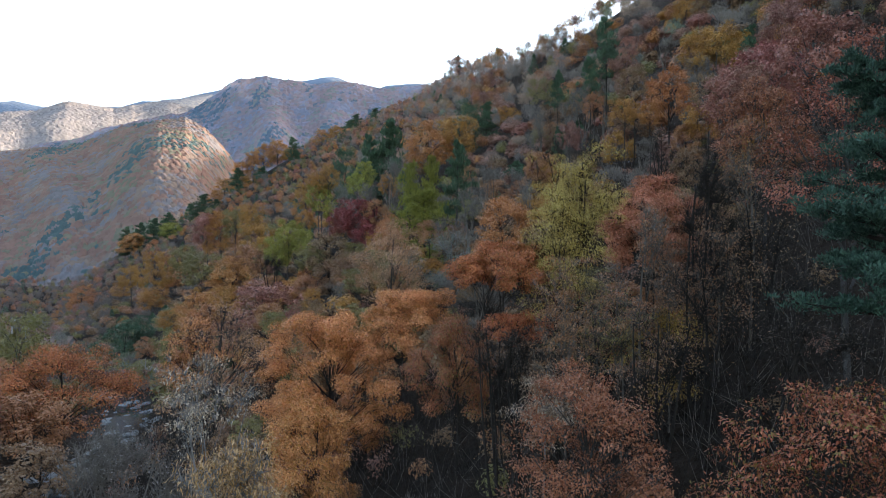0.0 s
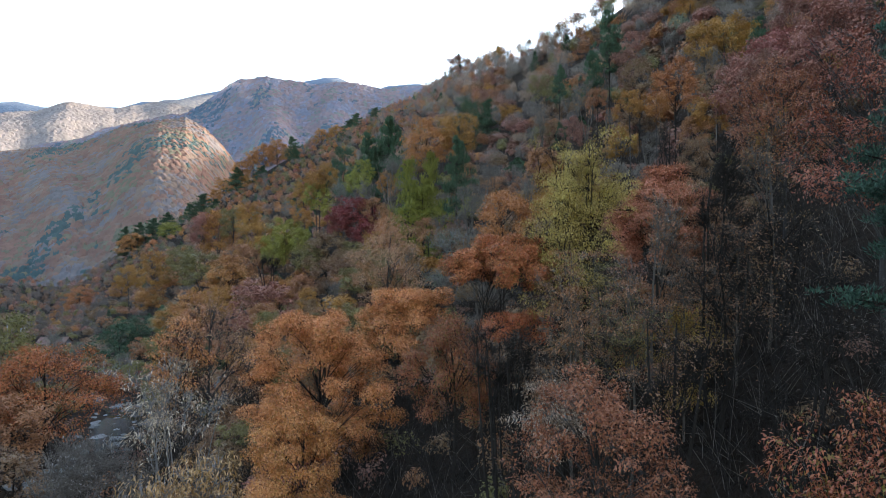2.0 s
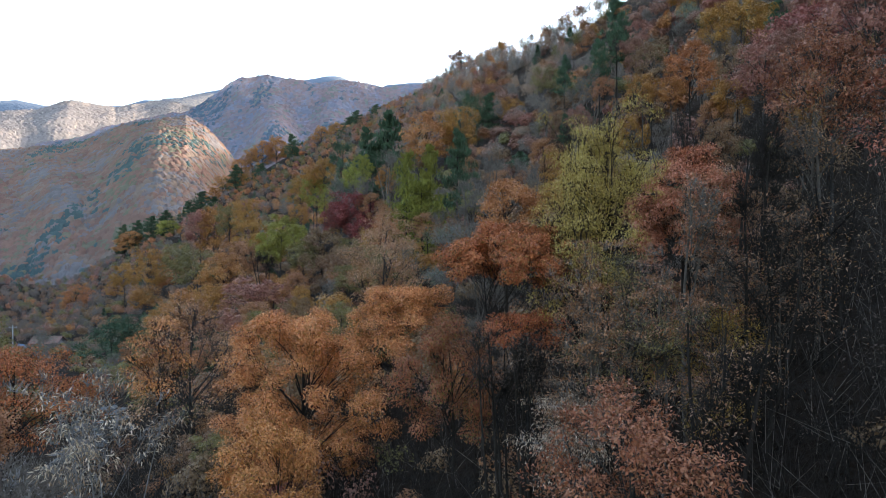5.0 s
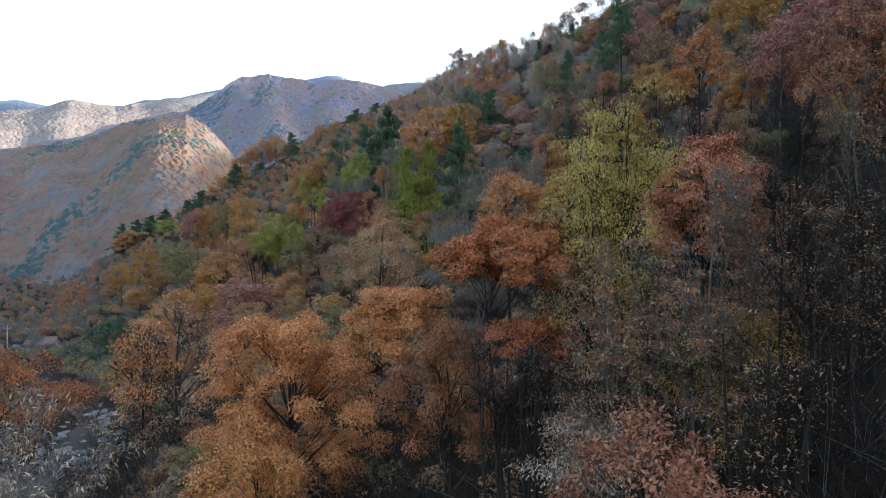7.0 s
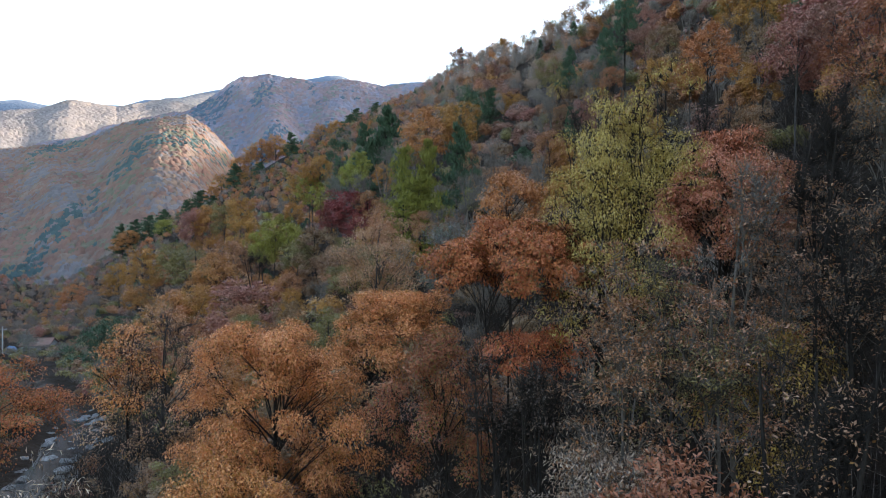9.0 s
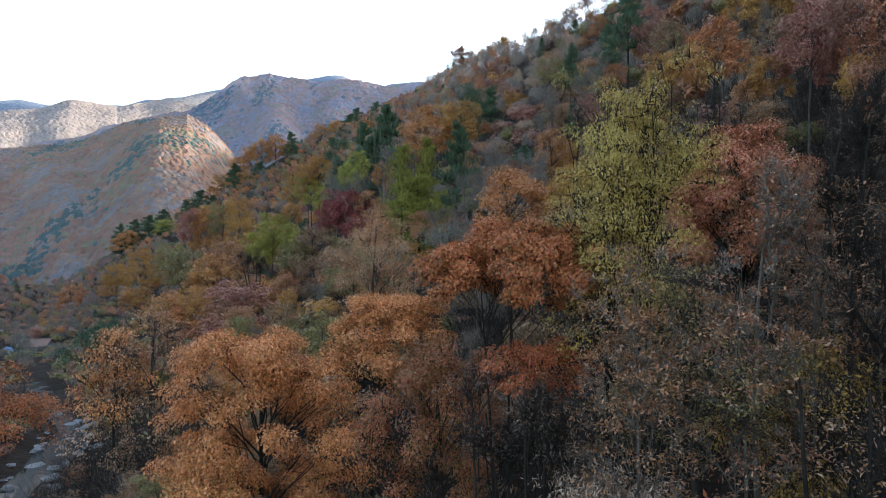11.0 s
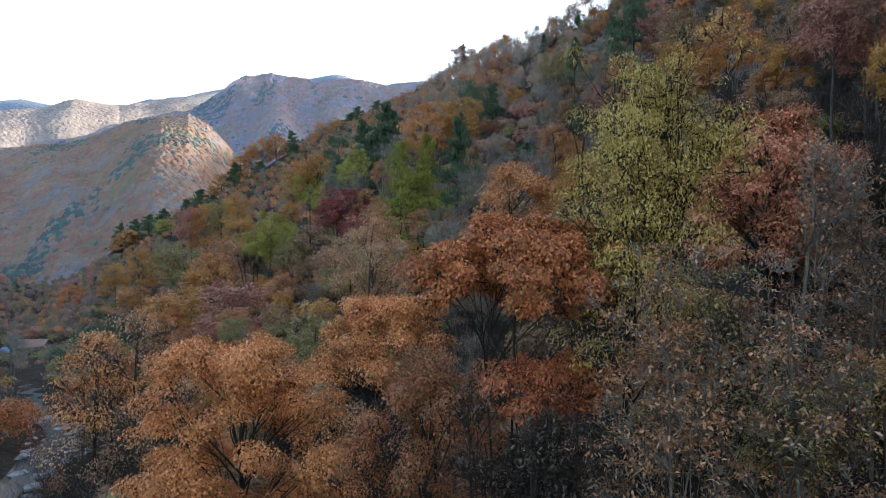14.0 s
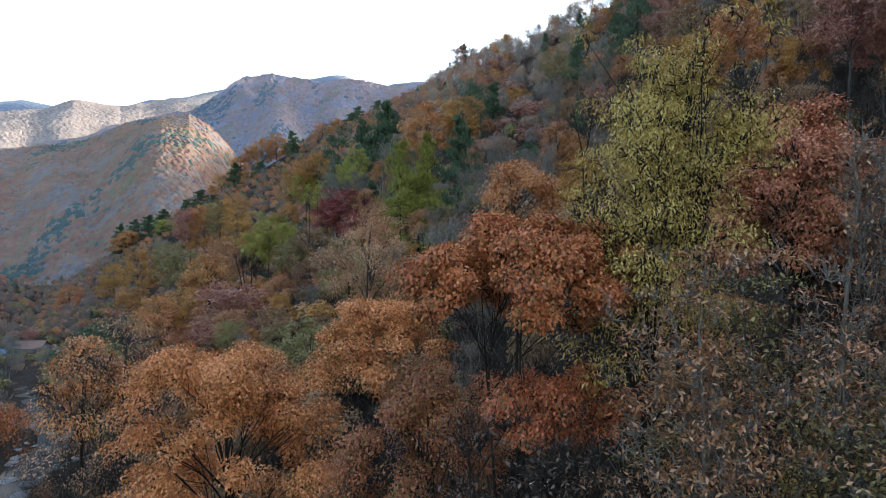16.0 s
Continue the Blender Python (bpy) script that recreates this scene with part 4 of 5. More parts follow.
wood_tree("pine", -11.3, 123.0, 25.4, 4.95)
wood_tree("pine", -15.1, 125.0, 23.1, 3.13)
wood_tree("pine", -21.0, 128.0, 20.9, 3.44)
wood_tree("gold", -22.2, 117.0, 16.5, 2.30)
wood_tree("gold", -24.5, 118.0, 15.2, 2.32)
wood_tree("lime", -23.7, 117.0, 12.7, 2.92)
wood_tree("gold", -27.3, 120.0, 13.5, 2.47)
wood_tree("lime", -15.9, 112.0, 14.5, 2.29)
wood_tree("gold", -9.7, 105.0, 13.2, 1.67)
wood_tree("grey", -8.3, 100.0, 15.7, 4.85)
wood_tree("grey", -12.7, 100.0, 11.3, 3.97)
wood_tree("red", -22.8, 77.0, -3.9, 4.66)
wood_tree("gold", -31.4, 86.0, -5.5, 2.48)
wood_tree("orange", -35.6, 88.0, -6.4, 3.47)
wood_tree("orange", -33.1, 84.0, -7.9, 2.93)
wood_tree("sage", -64.5, 100.0, -13.0, 2.6)
wood_tree("pine", -60.1, 112.0, -14.6, 5.49)
wood_tree("pine", -60.0, 118.0, -13.3, 3.16)
wood_tree("rust", -19.4, 47.0, -6.7, 1.53)
wood_tree("orange", -17.6, 55.0, -7.9, 1.60)
wood_tree("rust", -39.6, 120.0, 1.0, 4.29)
wood_tree("orange", -38.5, 110.0, -1.6, 4.40)
wood_tree("olive", -54.1, 135.0, -1.3, 4.86)
wood_tree("gold", -40.2, 130.0, 5.8, 3.27)
wood_tree("gold", -44.8, 140.0, 10.7, 2.78)
wood_tree("gold", -55.7, 150.0, 9.5, 4.07)
# two near-black trees put where shaded gaps between crowns show
wood_tree("dark", -29.0, 100.0, -0.6, 3.53)
wood_tree("dark", -15.6, 75.0, -5.1, 2.91)
wood_tree("mauve", -17.1, 105.0, 6.8, 2.14)
wood_tree("sage", -2.8, 60.0, 0.4, 1.26)
wood_tree("dark", 9.5, 50.0, 9.3, 1.23)
wood_tree("dark", 14.4, 40.0, 8.0, 1.26)
wood_tree("dark", 13.8, 36.0, 6.1, 1.11)
wood_tree("gold", 24.8, 54.0, 20.2, 2.04)
wood_tree("red", 21.4, 40.0, 14.0, 2.45)
wood_tree("red", 22.3, 36.0, 14.3, 2.21)
wood_tree("grey", 23.2, 55.0, 18.2, 1.56)
wood_tree("mauve", 26.3, 46.0, 18.9, 1.95)
wood_tree("rust", -26.7, 38.0, -9.3, 2.87)
wood_tree("grey", -14.1, 26.0, -8.1, 2.33)
wood_tree("brown", -20.5, 30.0, -9.9, 2.12)
wood_tree("olive", -35.6, 50.0, -5.6, 2.60)
wood_tree("gold", -92.4, 310.0, 54.2, 4.87)
wood_tree("gold", -85.2, 310.0, 56.5, 4.87)
wood_tree("gold", -98.2, 310.0, 50.2, 4.59)
wood_tree("gold", -79.5, 310.0, 52.2, 4.01)
wood_tree("gold", -103.9, 310.0, 45.1, 4.59)
wood_tree("gold", -62.3, 310.0, 61.7, 4.30)
wood_tree("gold", -55.1, 310.0, 63.7, 3.73)
wood_tree("gold", -112.5, 310.0, 36.5, 4.88)
wood_tree("gold", -105.3, 310.0, 37.6, 4.88)
wood_tree("gold", -99.0, 310.0, 38.2, 4.01)
wood_tree("gold", -118.3, 310.0, 30.2, 4.02)
wood_tree("pine", -76.2, 305.0, 56.2, 3.38)
wood_tree("pine", -74.5, 305.0, 49.4, 3.38)
wood_tree("pine", -122.0, 305.0, 27.4, 4.80)
wood_tree("pine", -116.0, 305.0, 24.6, 4.51)
wood_tree("pine", -127.6, 305.0, 22.3, 4.80)
wood_tree("pine", -124.5, 305.0, 17.2, 4.52)
wood_tree("pine", -140.3, 305.0, 17.8, 4.23)
wood_tree("pine", -147.4, 305.0, 15.0, 4.23)
wood_tree("pine", -143.2, 305.0, 8.2, 4.80)
wood_tree("pine", -44.3, 305.0, 68.3, 3.66)
wood_tree("pine", -47.7, 305.0, 65.2, 3.66)
wood_tree("pine", -34.5, 305.0, 71.4, 3.10)
wood_tree("pine", -105.0, 305.0, 40.4, 4.23)
wood_tree("pine", -92.3, 305.0, 41.5, 3.67)
wood_tree("pine", -154.5, 305.0, 12.7, 3.95)
wood_tree("pine", -161.6, 305.0, 10.4, 3.39)
wood_tree("lime", -135.2, 300.0, 13.0, 5.27)
wood_tree("lime", -131.9, 300.0, 9.2, 4.72)
wood_tree("lime", -125.5, 300.0, 9.7, 5.27)
wood_tree("orange", -158.0, 300.0, 6.4, 4.72)
wood_tree("orange", -154.1, 300.0, 8.0, 3.89)
wood_tree("orange", -145.1, 240.0, -15.2, 4.86)
wood_tree("orange", -138.5, 240.0, -17.6, 4.86)
wood_tree("orange", -150.9, 240.0, -22.5, 4.86)
wood_tree("orange", -142.4, 240.0, -21.6, 5.08)
wood_tree("gold", -98.4, 205.0, -10.5, 3.38)
wood_tree("gold", -110.1, 205.0, -10.9, 3.19)
wood_tree("gold", -114.2, 205.0, -19.5, 3.76)
wood_tree("orange", -79.7, 180.0, -5.6, 3.77)
wood_tree("rust", -72.3, 180.0, -5.6, 3.61)
wood_tree("gold", -93.7, 180.0, -4.8, 3.28)
wood_tree("rust", -66.6, 180.0, -1.5, 3.61)
wood_tree("gold", -81.3, 170.0, -0.7, 3.87)
wood_tree("olive", -73.6, 170.0, 0.8, 3.56)
wood_tree("mauve", -56.5, 170.0, 5.5, 3.09)
wood_tree("grey", 3.9, 271.0, 84.4, 2.40)
wood_tree("mauve", 7.6, 267.0, 86.8, 4.42)
wood_tree("grey", 14.0, 259.0, 83.3, 2.40)
wood_tree("grey", 19.4, 223.0, 74.9, 3.67)
wood_tree("grey", 22.2, 194.0, 64.0, 2.40)
wood_tree("grey", 23.8, 182.0, 61.3, 2.40)
wood_tree("grey", 26.0, 170.0, 57.6, 2.40)
wood_tree("grey", 0.7, 275.0, 83.2, 2.40)
wood_tree("grey", 28.3, 161.0, 59.1, 3.20)
wood_tree("grey", 31.2, 148.0, 56.5, 3.33)
wood_tree("crimson", -16.9, 99.0, 6.6, 2.27)
wood_tree("lime", -24.7, 104.0, 3.3, 2.03)
wood_tree("red", -59.1, 150.0, 8.8, 3.39)
wood_tree("olive", -50.4, 145.0, 10.1, 2.88)
wood_tree("lime", -15.2, 118.0, 17.3, 2.10)
wood_tree("sage", -18.3, 112.0, 13.3, 2.79)
wood_tree("gold", -72.7, 150.0, -9.5, 3.39)
wood_tree("gold", -49.3, 110.0, -10.9, 2.94)
wood_tree("olive", -31.9, 70.0, -9.6, 2.10)
wood_tree("brown", 19.5, 44.0, 12.9, 1.23)
wood_tree("gold", 17.2, 33.0, 7.4, 1.12)
wood_tree("brown", 14.6, 36.0, 6.1, 1.11)
wood_tree("pine", 6.9, 268.0, 88.3, 1.4)
wood_tree("pine", 22.5, 240.0, 81.2, 3.0)
wood_tree("grey", 21.6, 200.0, 67.6, 3.4)
wood_tree("grey", 3.2, 272.0, 83.4, 3.26)


# the rest of the wood between them
MIX = ["rust", "brown", "mauve", "grey", "orange", "olive", "gold", "red", "dark", "pale", "pine", "sage"]
WEIGHT = np.array([0.16, 0.15, 0.05, 0.14, 0.1, 0.16, 0.12, 0.03, 0.02, 0.03, 0.045, 0.04])


def species(rng, x, y):
    w = WEIGHT.copy()
    for i in range(len(w)):
        w[i] *= 0.25 + 1.5 * max(0.0, noise.noise(Vector((x * 0.06 + 11.3 * i, y * 0.06, 0.0))) + 0.45)
    sp = MIX[int(rng.choice(len(w), p=w / w.sum()))]
    if x < 0 and y < 150 and sp in ("grey", "mauve", "pale", "sage") and rng.uniform() < 0.75:
        sp = ("rust", "orange", "gold", "brown", "olive", "rust")[int(rng.integers(0, 6))]
    return sp


rng = np.random.default_rng(5)
count = 0
for _ in range(9000):
    y = 26 + 70 * rng.uniform() ** 0.7
    x = rng.uniform(-0.82, 0.85) * y
    r = rng.uniform(1.2, 2.1) if y < 60 else rng.uniform(1.3, 2.4)
    if x < stream_x(y) - 25 or -4 < x - stream_x(y) < (9 if y < 66 else 4):
        continue
    if any((x - a) ** 2 + (y - b) ** 2 < (0.6 * (r + c)) ** 2 for a, b, c in TAKEN):
        continue
    sp = species(rng, x, y)
    lift = canopy(x, y) - EYE - rng.uniform(1.4, 4.0) - (1.5 if y < 40 else 0)
    if x < stream_x(y):
        lift = base_z(x, y) - EYE + rng.uniform(4, 7)
    if 40 < y < 100 and x > 0 and rng.uniform() < 0.35:
        sp = "grey"
    if y < 45 and x > -6 and x < 0.9 * y:
        sp = ("grey", "dark", "dark", "brown")[int(rng.integers(0, 4))] if rng.uniform() < 0.7 else sp
    wood_tree(sp, x, y, lift, r)
    count += 1
    if count >= 220:
        break

for t in list(PROTO.values()):
    for o in (*t.children, t):
        bpy.data.objects.remove(o)


def far_wood(name, xs, ys, zs, rs, hs, kinds, cards, size, seed, label, mats, names, ragged=0.3, lobes=6, lift=0.3):
    """Trees too many to count: each a lumpy crown of leafy sprays on a stem, joined into one mesh."""
    rng = np.random.default_rng(seed)
    n = len(xs)
    c = np.stack([xs, ys, zs], 1)
    own = np.repeat(np.arange(n), cards)
    k = len(own)
    cone = np.array([q in ("pine", "larch") for q in names])[kinds]
    # every crown is a few rounded lobes; a conifer narrows upwards
    bd = unit(rng.normal(0, 1, (n, lobes, 3)))
    bd[..., 2] = np.abs(bd[..., 2])
    br = rng.uniform(0.36, 0.66, (n, lobes))
    far = rng.uniform(0.15, 1.0, (n, lobes)) * (1 - br * 0.75)
    bc = np.stack([bd[..., 0] * far, bd[..., 1] * far, 0.3 + 0.62 * bd[..., 2] * far + 0.1 * rng.uniform(0, 1, (n, lobes))], -1)
    pick = rng.integers(0, lobes, k)
    d = unit(rng.normal(0, 1, (k, 3)))
    d[:, 2] = np.where(d[:, 2] < -0.2, -d[:, 2], d[:, 2])
    e = d * (br[own, pick] * rng.uniform(0.7, 1.0, k))[:, None]
    off = bc[own, pick] + e * [1, 1, 0.62]
    up = rng.uniform(0, 1, k) ** 0.8
    th = rng.uniform(0, 6.28, k)
    tier = (1.08 - up) * rng.uniform(0.45, 1.0, k)
    off = np.where(cone[own][:, None], np.stack([np.cos(th) * tier, np.sin(th) * tier, 0.15 + 0.85 * up], 1), off)
    off = off * np.stack([rs, rs, hs], 1)[own]
    d = unit(d + unit(off - np.stack([0 * rs, 0 * rs, hs * 0.3], 1)[own]) * 0.5)
    p = c[own] + off
    s = size * rng.uniform(0.6, 1.4, k)
    bare = np.array([q in ("grey", "dark", "pale", "sage") for q in names])[kinds][own]
    facing = unit(d + rng.normal(0, ragged, (k, 3)) + [0, 0, lift])
    along = unit(np.where(bare[:, None], d * 0.6 + [0, 0, 0.9], np.cross(facing, rng.normal(0, 1, (k, 3)))) + rng.normal(0, 0.2, (k, 3)))
    lv, lq = sprays(p - along * s[:, None] * 0.5, along, facing, np.where(bare, s * 1.5, s), np.where(bare, s * 0.28, s * 0.85))
    tv, tq = spikes(c - [0, 0, 3.4], c + np.stack([0 * hs, 0 * hs, hs * 0.9], 1), 0.025 * rs + 0.03)
    v, q = joined([(lv, lq), (tv, tq)])
    slots = np.concatenate([kinds[own], np.full(len(tq), len(mats) - 1)])
    return tagged(new(name, mesh(name, v, q, mats, slots)), label, "woods", kind="stuff")


def scatter(rng, n, inside):
    pts = inside(rng.uniform(0, 1, (n, 2)))
    return pts[:, 0], pts[:, 1]


def spaced(x, y, gap, taken=()):
    """Drops points that stand too close to an earlier one."""
    cells, keep = {}, []
    for a, b, c in taken:
        cells.setdefault((int(a // 8), int(b // 8)), []).append((a, b, c * 0.45 if c < 5 else c))
    for i in range(len(x)):
        cx, cy, ok = int(x[i] // 8), int(y[i] // 8), True
        for u in (-1, 0, 1):
            for v in (-1, 0, 1):
                for a, b, c in cells.get((cx + u, cy + v), ()):
                    if (a - x[i]) ** 2 + (b - y[i]) ** 2 < (gap + c) ** 2 :
                        ok = False
        if ok:
            keep.append(i)
            cells.setdefault((cx, cy), []).append((x[i], y[i], 0.0))
    return np.array(keep, int)


WOOD_MATS = [WOOD[q] for q in MIX] + [BARK]
wood_label = "mixed autumn wood of rust, brown and grey trees covering the mountainside"
# the mountainside beyond the counted trees
wx, wy = scatter(rng, 22000, lambda u: np.stack([(-0.9 + 1.78 * u[:, 0]) * (60 + 310 * u[:, 1] ** 0.7), 60 + 310 * u[:, 1] ** 0.7], 1))
seen = (wx < 0.36 * wy) | (wy < 115)
wx, wy = wx[seen], wy[seen]
k = spaced(wx, wy, 2.6, TAKEN)
k = k[(np.abs(wx[k] - stream_x(wy[k])) > 4) & (wx[k] > stream_x(wy[k]) - 60) & (wy[k] < spur_crest(wx[k]) + 12)]
wx, wy = wx[k], wy[k]
wr = rng.uniform(1.5, 3.0, len(wx))
wh = rng.uniform(3.4, 6.2, len(wx)) + np.where(wy > 180, 0.7, 0) + np.where((wx > -10) & (wy > 115), 2.6, 0)
kinds = np.array([MIX.index(species(rng, a, b)) for a, b in zip(wx, wy)])
# much of the high slope is bare too; greyer kinds also stand in for haze
high_wood = (wx > -30) & (wy > 105) & (rng.uniform(0, 1, len(wx)) < 0.68)
kinds[high_wood] = [MIX.index(q) for q in rng.choice(["grey", "mauve", "pale", "rust"], high_wood.sum(), p=[0.5, 0.18, 0.2, 0.12])]
# the valley floor is mostly bare
floor_wood = (wx < -0.5 * wy) & (wy > 95) & (rng.uniform(0, 1, len(wx)) < 0.8)
kinds[floor_wood] = [MIX.index(q) for q in rng.choice(["grey", "brown", "mauve", "olive"], floor_wood.sum(), p=[0.5, 0.25, 0.12, 0.13])]
for lo, hi, cards, size, name, dome, grow in ((0, 130, 1100, 0.22, "mountainside_wood", 7, 0.34), (130, 220, 520, 0.32, "upper_wood", 6, 0.22), (220, 400, 210, 0.46, "crest_wood", 5, 0.12)):
    m = (wy >= lo) & (wy < hi)
    far_wood(name, wx[m], wy[m], ground_z(wx[m], wy[m]) + wh[m] * grow, wr[m], wh[m] * (1 - grow), kinds[m], cards, size, 21, wood_label, WOOD_MATS, MIX, 0.14, dome)
# half-grown trees under the tall ones
YOUNG = ["brown", "mauve", "rust", "grey", "olive", "gold", "red"]
wx, wy = scatter(rng, 5000, lambda u: np.stack([(-0.85 + 1.7 * u[:, 0]) * (26 + 80 * u[:, 1] ** 0.8), 26 + 80 * u[:, 1] ** 0.8], 1))
k = spaced(wx, wy, 3.6, CLEAR)
k = k[(wy[k] > 33) | (wx[k] < -4)]
k = k[(wx[k] - stream_x(wy[k]) < -4) | (wx[k] - stream_x(wy[k]) > np.where(wy[k] < 66, 9, 4))]
wx, wy = wx[k], wy[k]
kinds = rng.choice(7, len(wx), p=[0.26, 0.22, 0.14, 0.2, 0.08, 0.05, 0.05])
kinds = np.where((wy > 42) & (wx < 0), np.array([0, 2, 2, 4, 4, 5, 0])[kinds], kinds)
kinds = np.where((wy < 42) & (wx > -6), np.array([0, 1, 0, 0, 0, 0, 1])[kinds], kinds)
for lo, hi, cards, size, name in ((0, 50, 2200, 0.15, "young_wood"), (50, 110, 420, 0.38, "young_slope_wood")):
    m = (wy >= lo) & (wy < hi)
    far_wood(name, wx[m], wy[m], ground_z(wx[m], wy[m]), rng.uniform(1.4, 2.2, m.sum()), rng.uniform(2.4, 4.4, m.sum()), kinds[m], cards, size, 27, "half-grown brown and grey trees crowding under the tall ones", [WOOD[q] for q in YOUNG] + [SHADE_DARK_BARK], YOUNG, 0.35, 7)
# low growth under the trees
LOW = ["brown", "mauve", "rust", "grey", "olive"]
wx, wy = scatter(rng, 5000, lambda u: np.stack([(-0.85 + 1.75 * u[:, 0]) * (6 + 64 * u[:, 1] ** 0.75), 6 + 64 * u[:, 1] ** 0.75], 1))
k = spaced(wx, wy, 1.9)
k = k[(np.abs(wx[k] - stream_x(wy[k])) > 3.5) & ((wx[k] < 0.1 * wy[k]) | (wy[k] > 34) | (rng.uniform(0, 1, len(k)) < 0.25))]
wx, wy = wx[k], wy[k]
kinds = rng.choice(5, len(wx), p=[0.36, 0.16, 0.12, 0.28, 0.08])
far_wood("undergrowth", wx, wy, ground_z(wx, wy), rng.uniform(0.8, 1.5, len(wx)), rng.uniform(1.0, 2.6, len(wx)), kinds, 220, 0.14, 25, "dry brown bushes and saplings covering the ground under the trees", [WOOD[q] for q in LOW] + [SHADE_DARK_BARK], LOW)
# bushes under the camera's cleared line of sight to the farm
VALLEY_BUSH = ["sage", "olive", "grey", "pale", "brown"]
wx, wy = scatter(rng, 1500, lambda u: np.stack([(-0.82 + 0.26 * u[:, 0]) * (46 + 105 * u[:, 1]), 58 + 105 * u[:, 1]], 1))
k = spaced(wx, wy, 2.6, CLEAR[:2])
k = k[np.abs(wx[k] - stream_x(wy[k])) > 3]
wx, wy = wx[k], wy[k]
far_wood("meadow_bushes", wx, wy, ground_z(wx, wy), rng.uniform(1.3, 2.3, len(wx)), rng.uniform(1.4, 2.8, len(wx)), rng.choice(5, len(wx), p=[0.34, 0.24, 0.2, 0.12, 0.1]), 150, 0.4, 29, "grey-green and olive bushes on the valley floor", [WOOD[q] for q in VALLEY_BUSH] + [SHADE_DARK_BARK], VALLEY_BUSH)
# bare brushwood on the slope, mostly in the bark darkened for shade
bx, by = scatter(rng, 5000, lambda u: np.stack([(-0.7 + 1.7 * u[:, 0]) * (8 + 42 * u[:, 1] ** 0.8), 8 + 42 * u[:, 1] ** 0.8], 1))
k = spaced(bx, by, 1.05)
k = k[np.abs(bx[k] - stream_x(by[k])) > 3]
bx, by = bx[k], by[k]
bz = ground_z(bx, by)
own = np.repeat(np.arange(len(bx)), 20)
foot = np.stack([bx, by, bz], 1)[own] + rng.normal(0, 0.25, (len(own), 3)) * [1, 1, 0]
reach = rng.uniform(1.2, 4.2, len(own))[:, None] * (unit(rng.normal(0, 0.45, (len(own), 3)) * [1, 1, 0.3] + [-0.1, 0, 1.0]))
knee = foot + reach * 0.5 + rng.normal(0, 0.3, (len(own), 3))
t0 = foot + reach * rng.uniform(0.35, 0.8, (len(own), 1))
t1 = t0 + reach * 0.35 + rng.normal(0, 0.5, (len(own), 3))
brush = joined([spikes(foot, knee + reach * 0.12, np.full(len(own), 0.017)), spikes(knee, foot + reach + rng.normal(0, 0.5, (len(own), 3)), np.full(len(own), 0.009)), spikes(t0, t1, np.full(len(own), 0.008))])
tagged(new("brushwood", mesh("brushwood", *brush, [SHADE_DARK_BARK, TWIG_BARK], (np.tile(np.repeat(np.random.default_rng(8).uniform(0, 1, len(own)) < 0.15, 3), 3)).astype(int))), "tangled bare grey brushwood on the steep slope", "brushwood", kind="stuff")
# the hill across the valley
FARMIX = list(HAZED)
FAR_MATS = [HAZED[q] for q in FARMIX] + [HAZED["grey"]]


def far_kinds(xs, ys):
    drift = np.array([noise.noise(Vector((a * 0.02, b * 0.02, 9.0))) + 0.5 * noise.noise(Vector((a * 0.05, b * 0.05, 2.0))) for a, b in zip(xs, ys)]) + rng.normal(0, 0.26, len(xs))
    names = np.array([FARMIX.index(q) for q in ("grey", "mauve", "brown", "rust", "olive")])
    out = names[np.digitize(drift, [-0.42, -0.26, -0.04, 0.46])]
    belt = np.array([noise.noise(Vector((a * 0.016, b * 0.006, 4.0))) for a, b in zip(xs, ys)]) + np.exp(-((xs / ys + 0.52 - 0.00012 * (ys - 700)) / 0.02) ** 2) * 0.35
    return np.where(rng.uniform(0, 1, len(xs)) < 0.01 + 0.6 * np.clip((belt - 0.17) / 0.2, 0, 1), FARMIX.index("pine"), out)


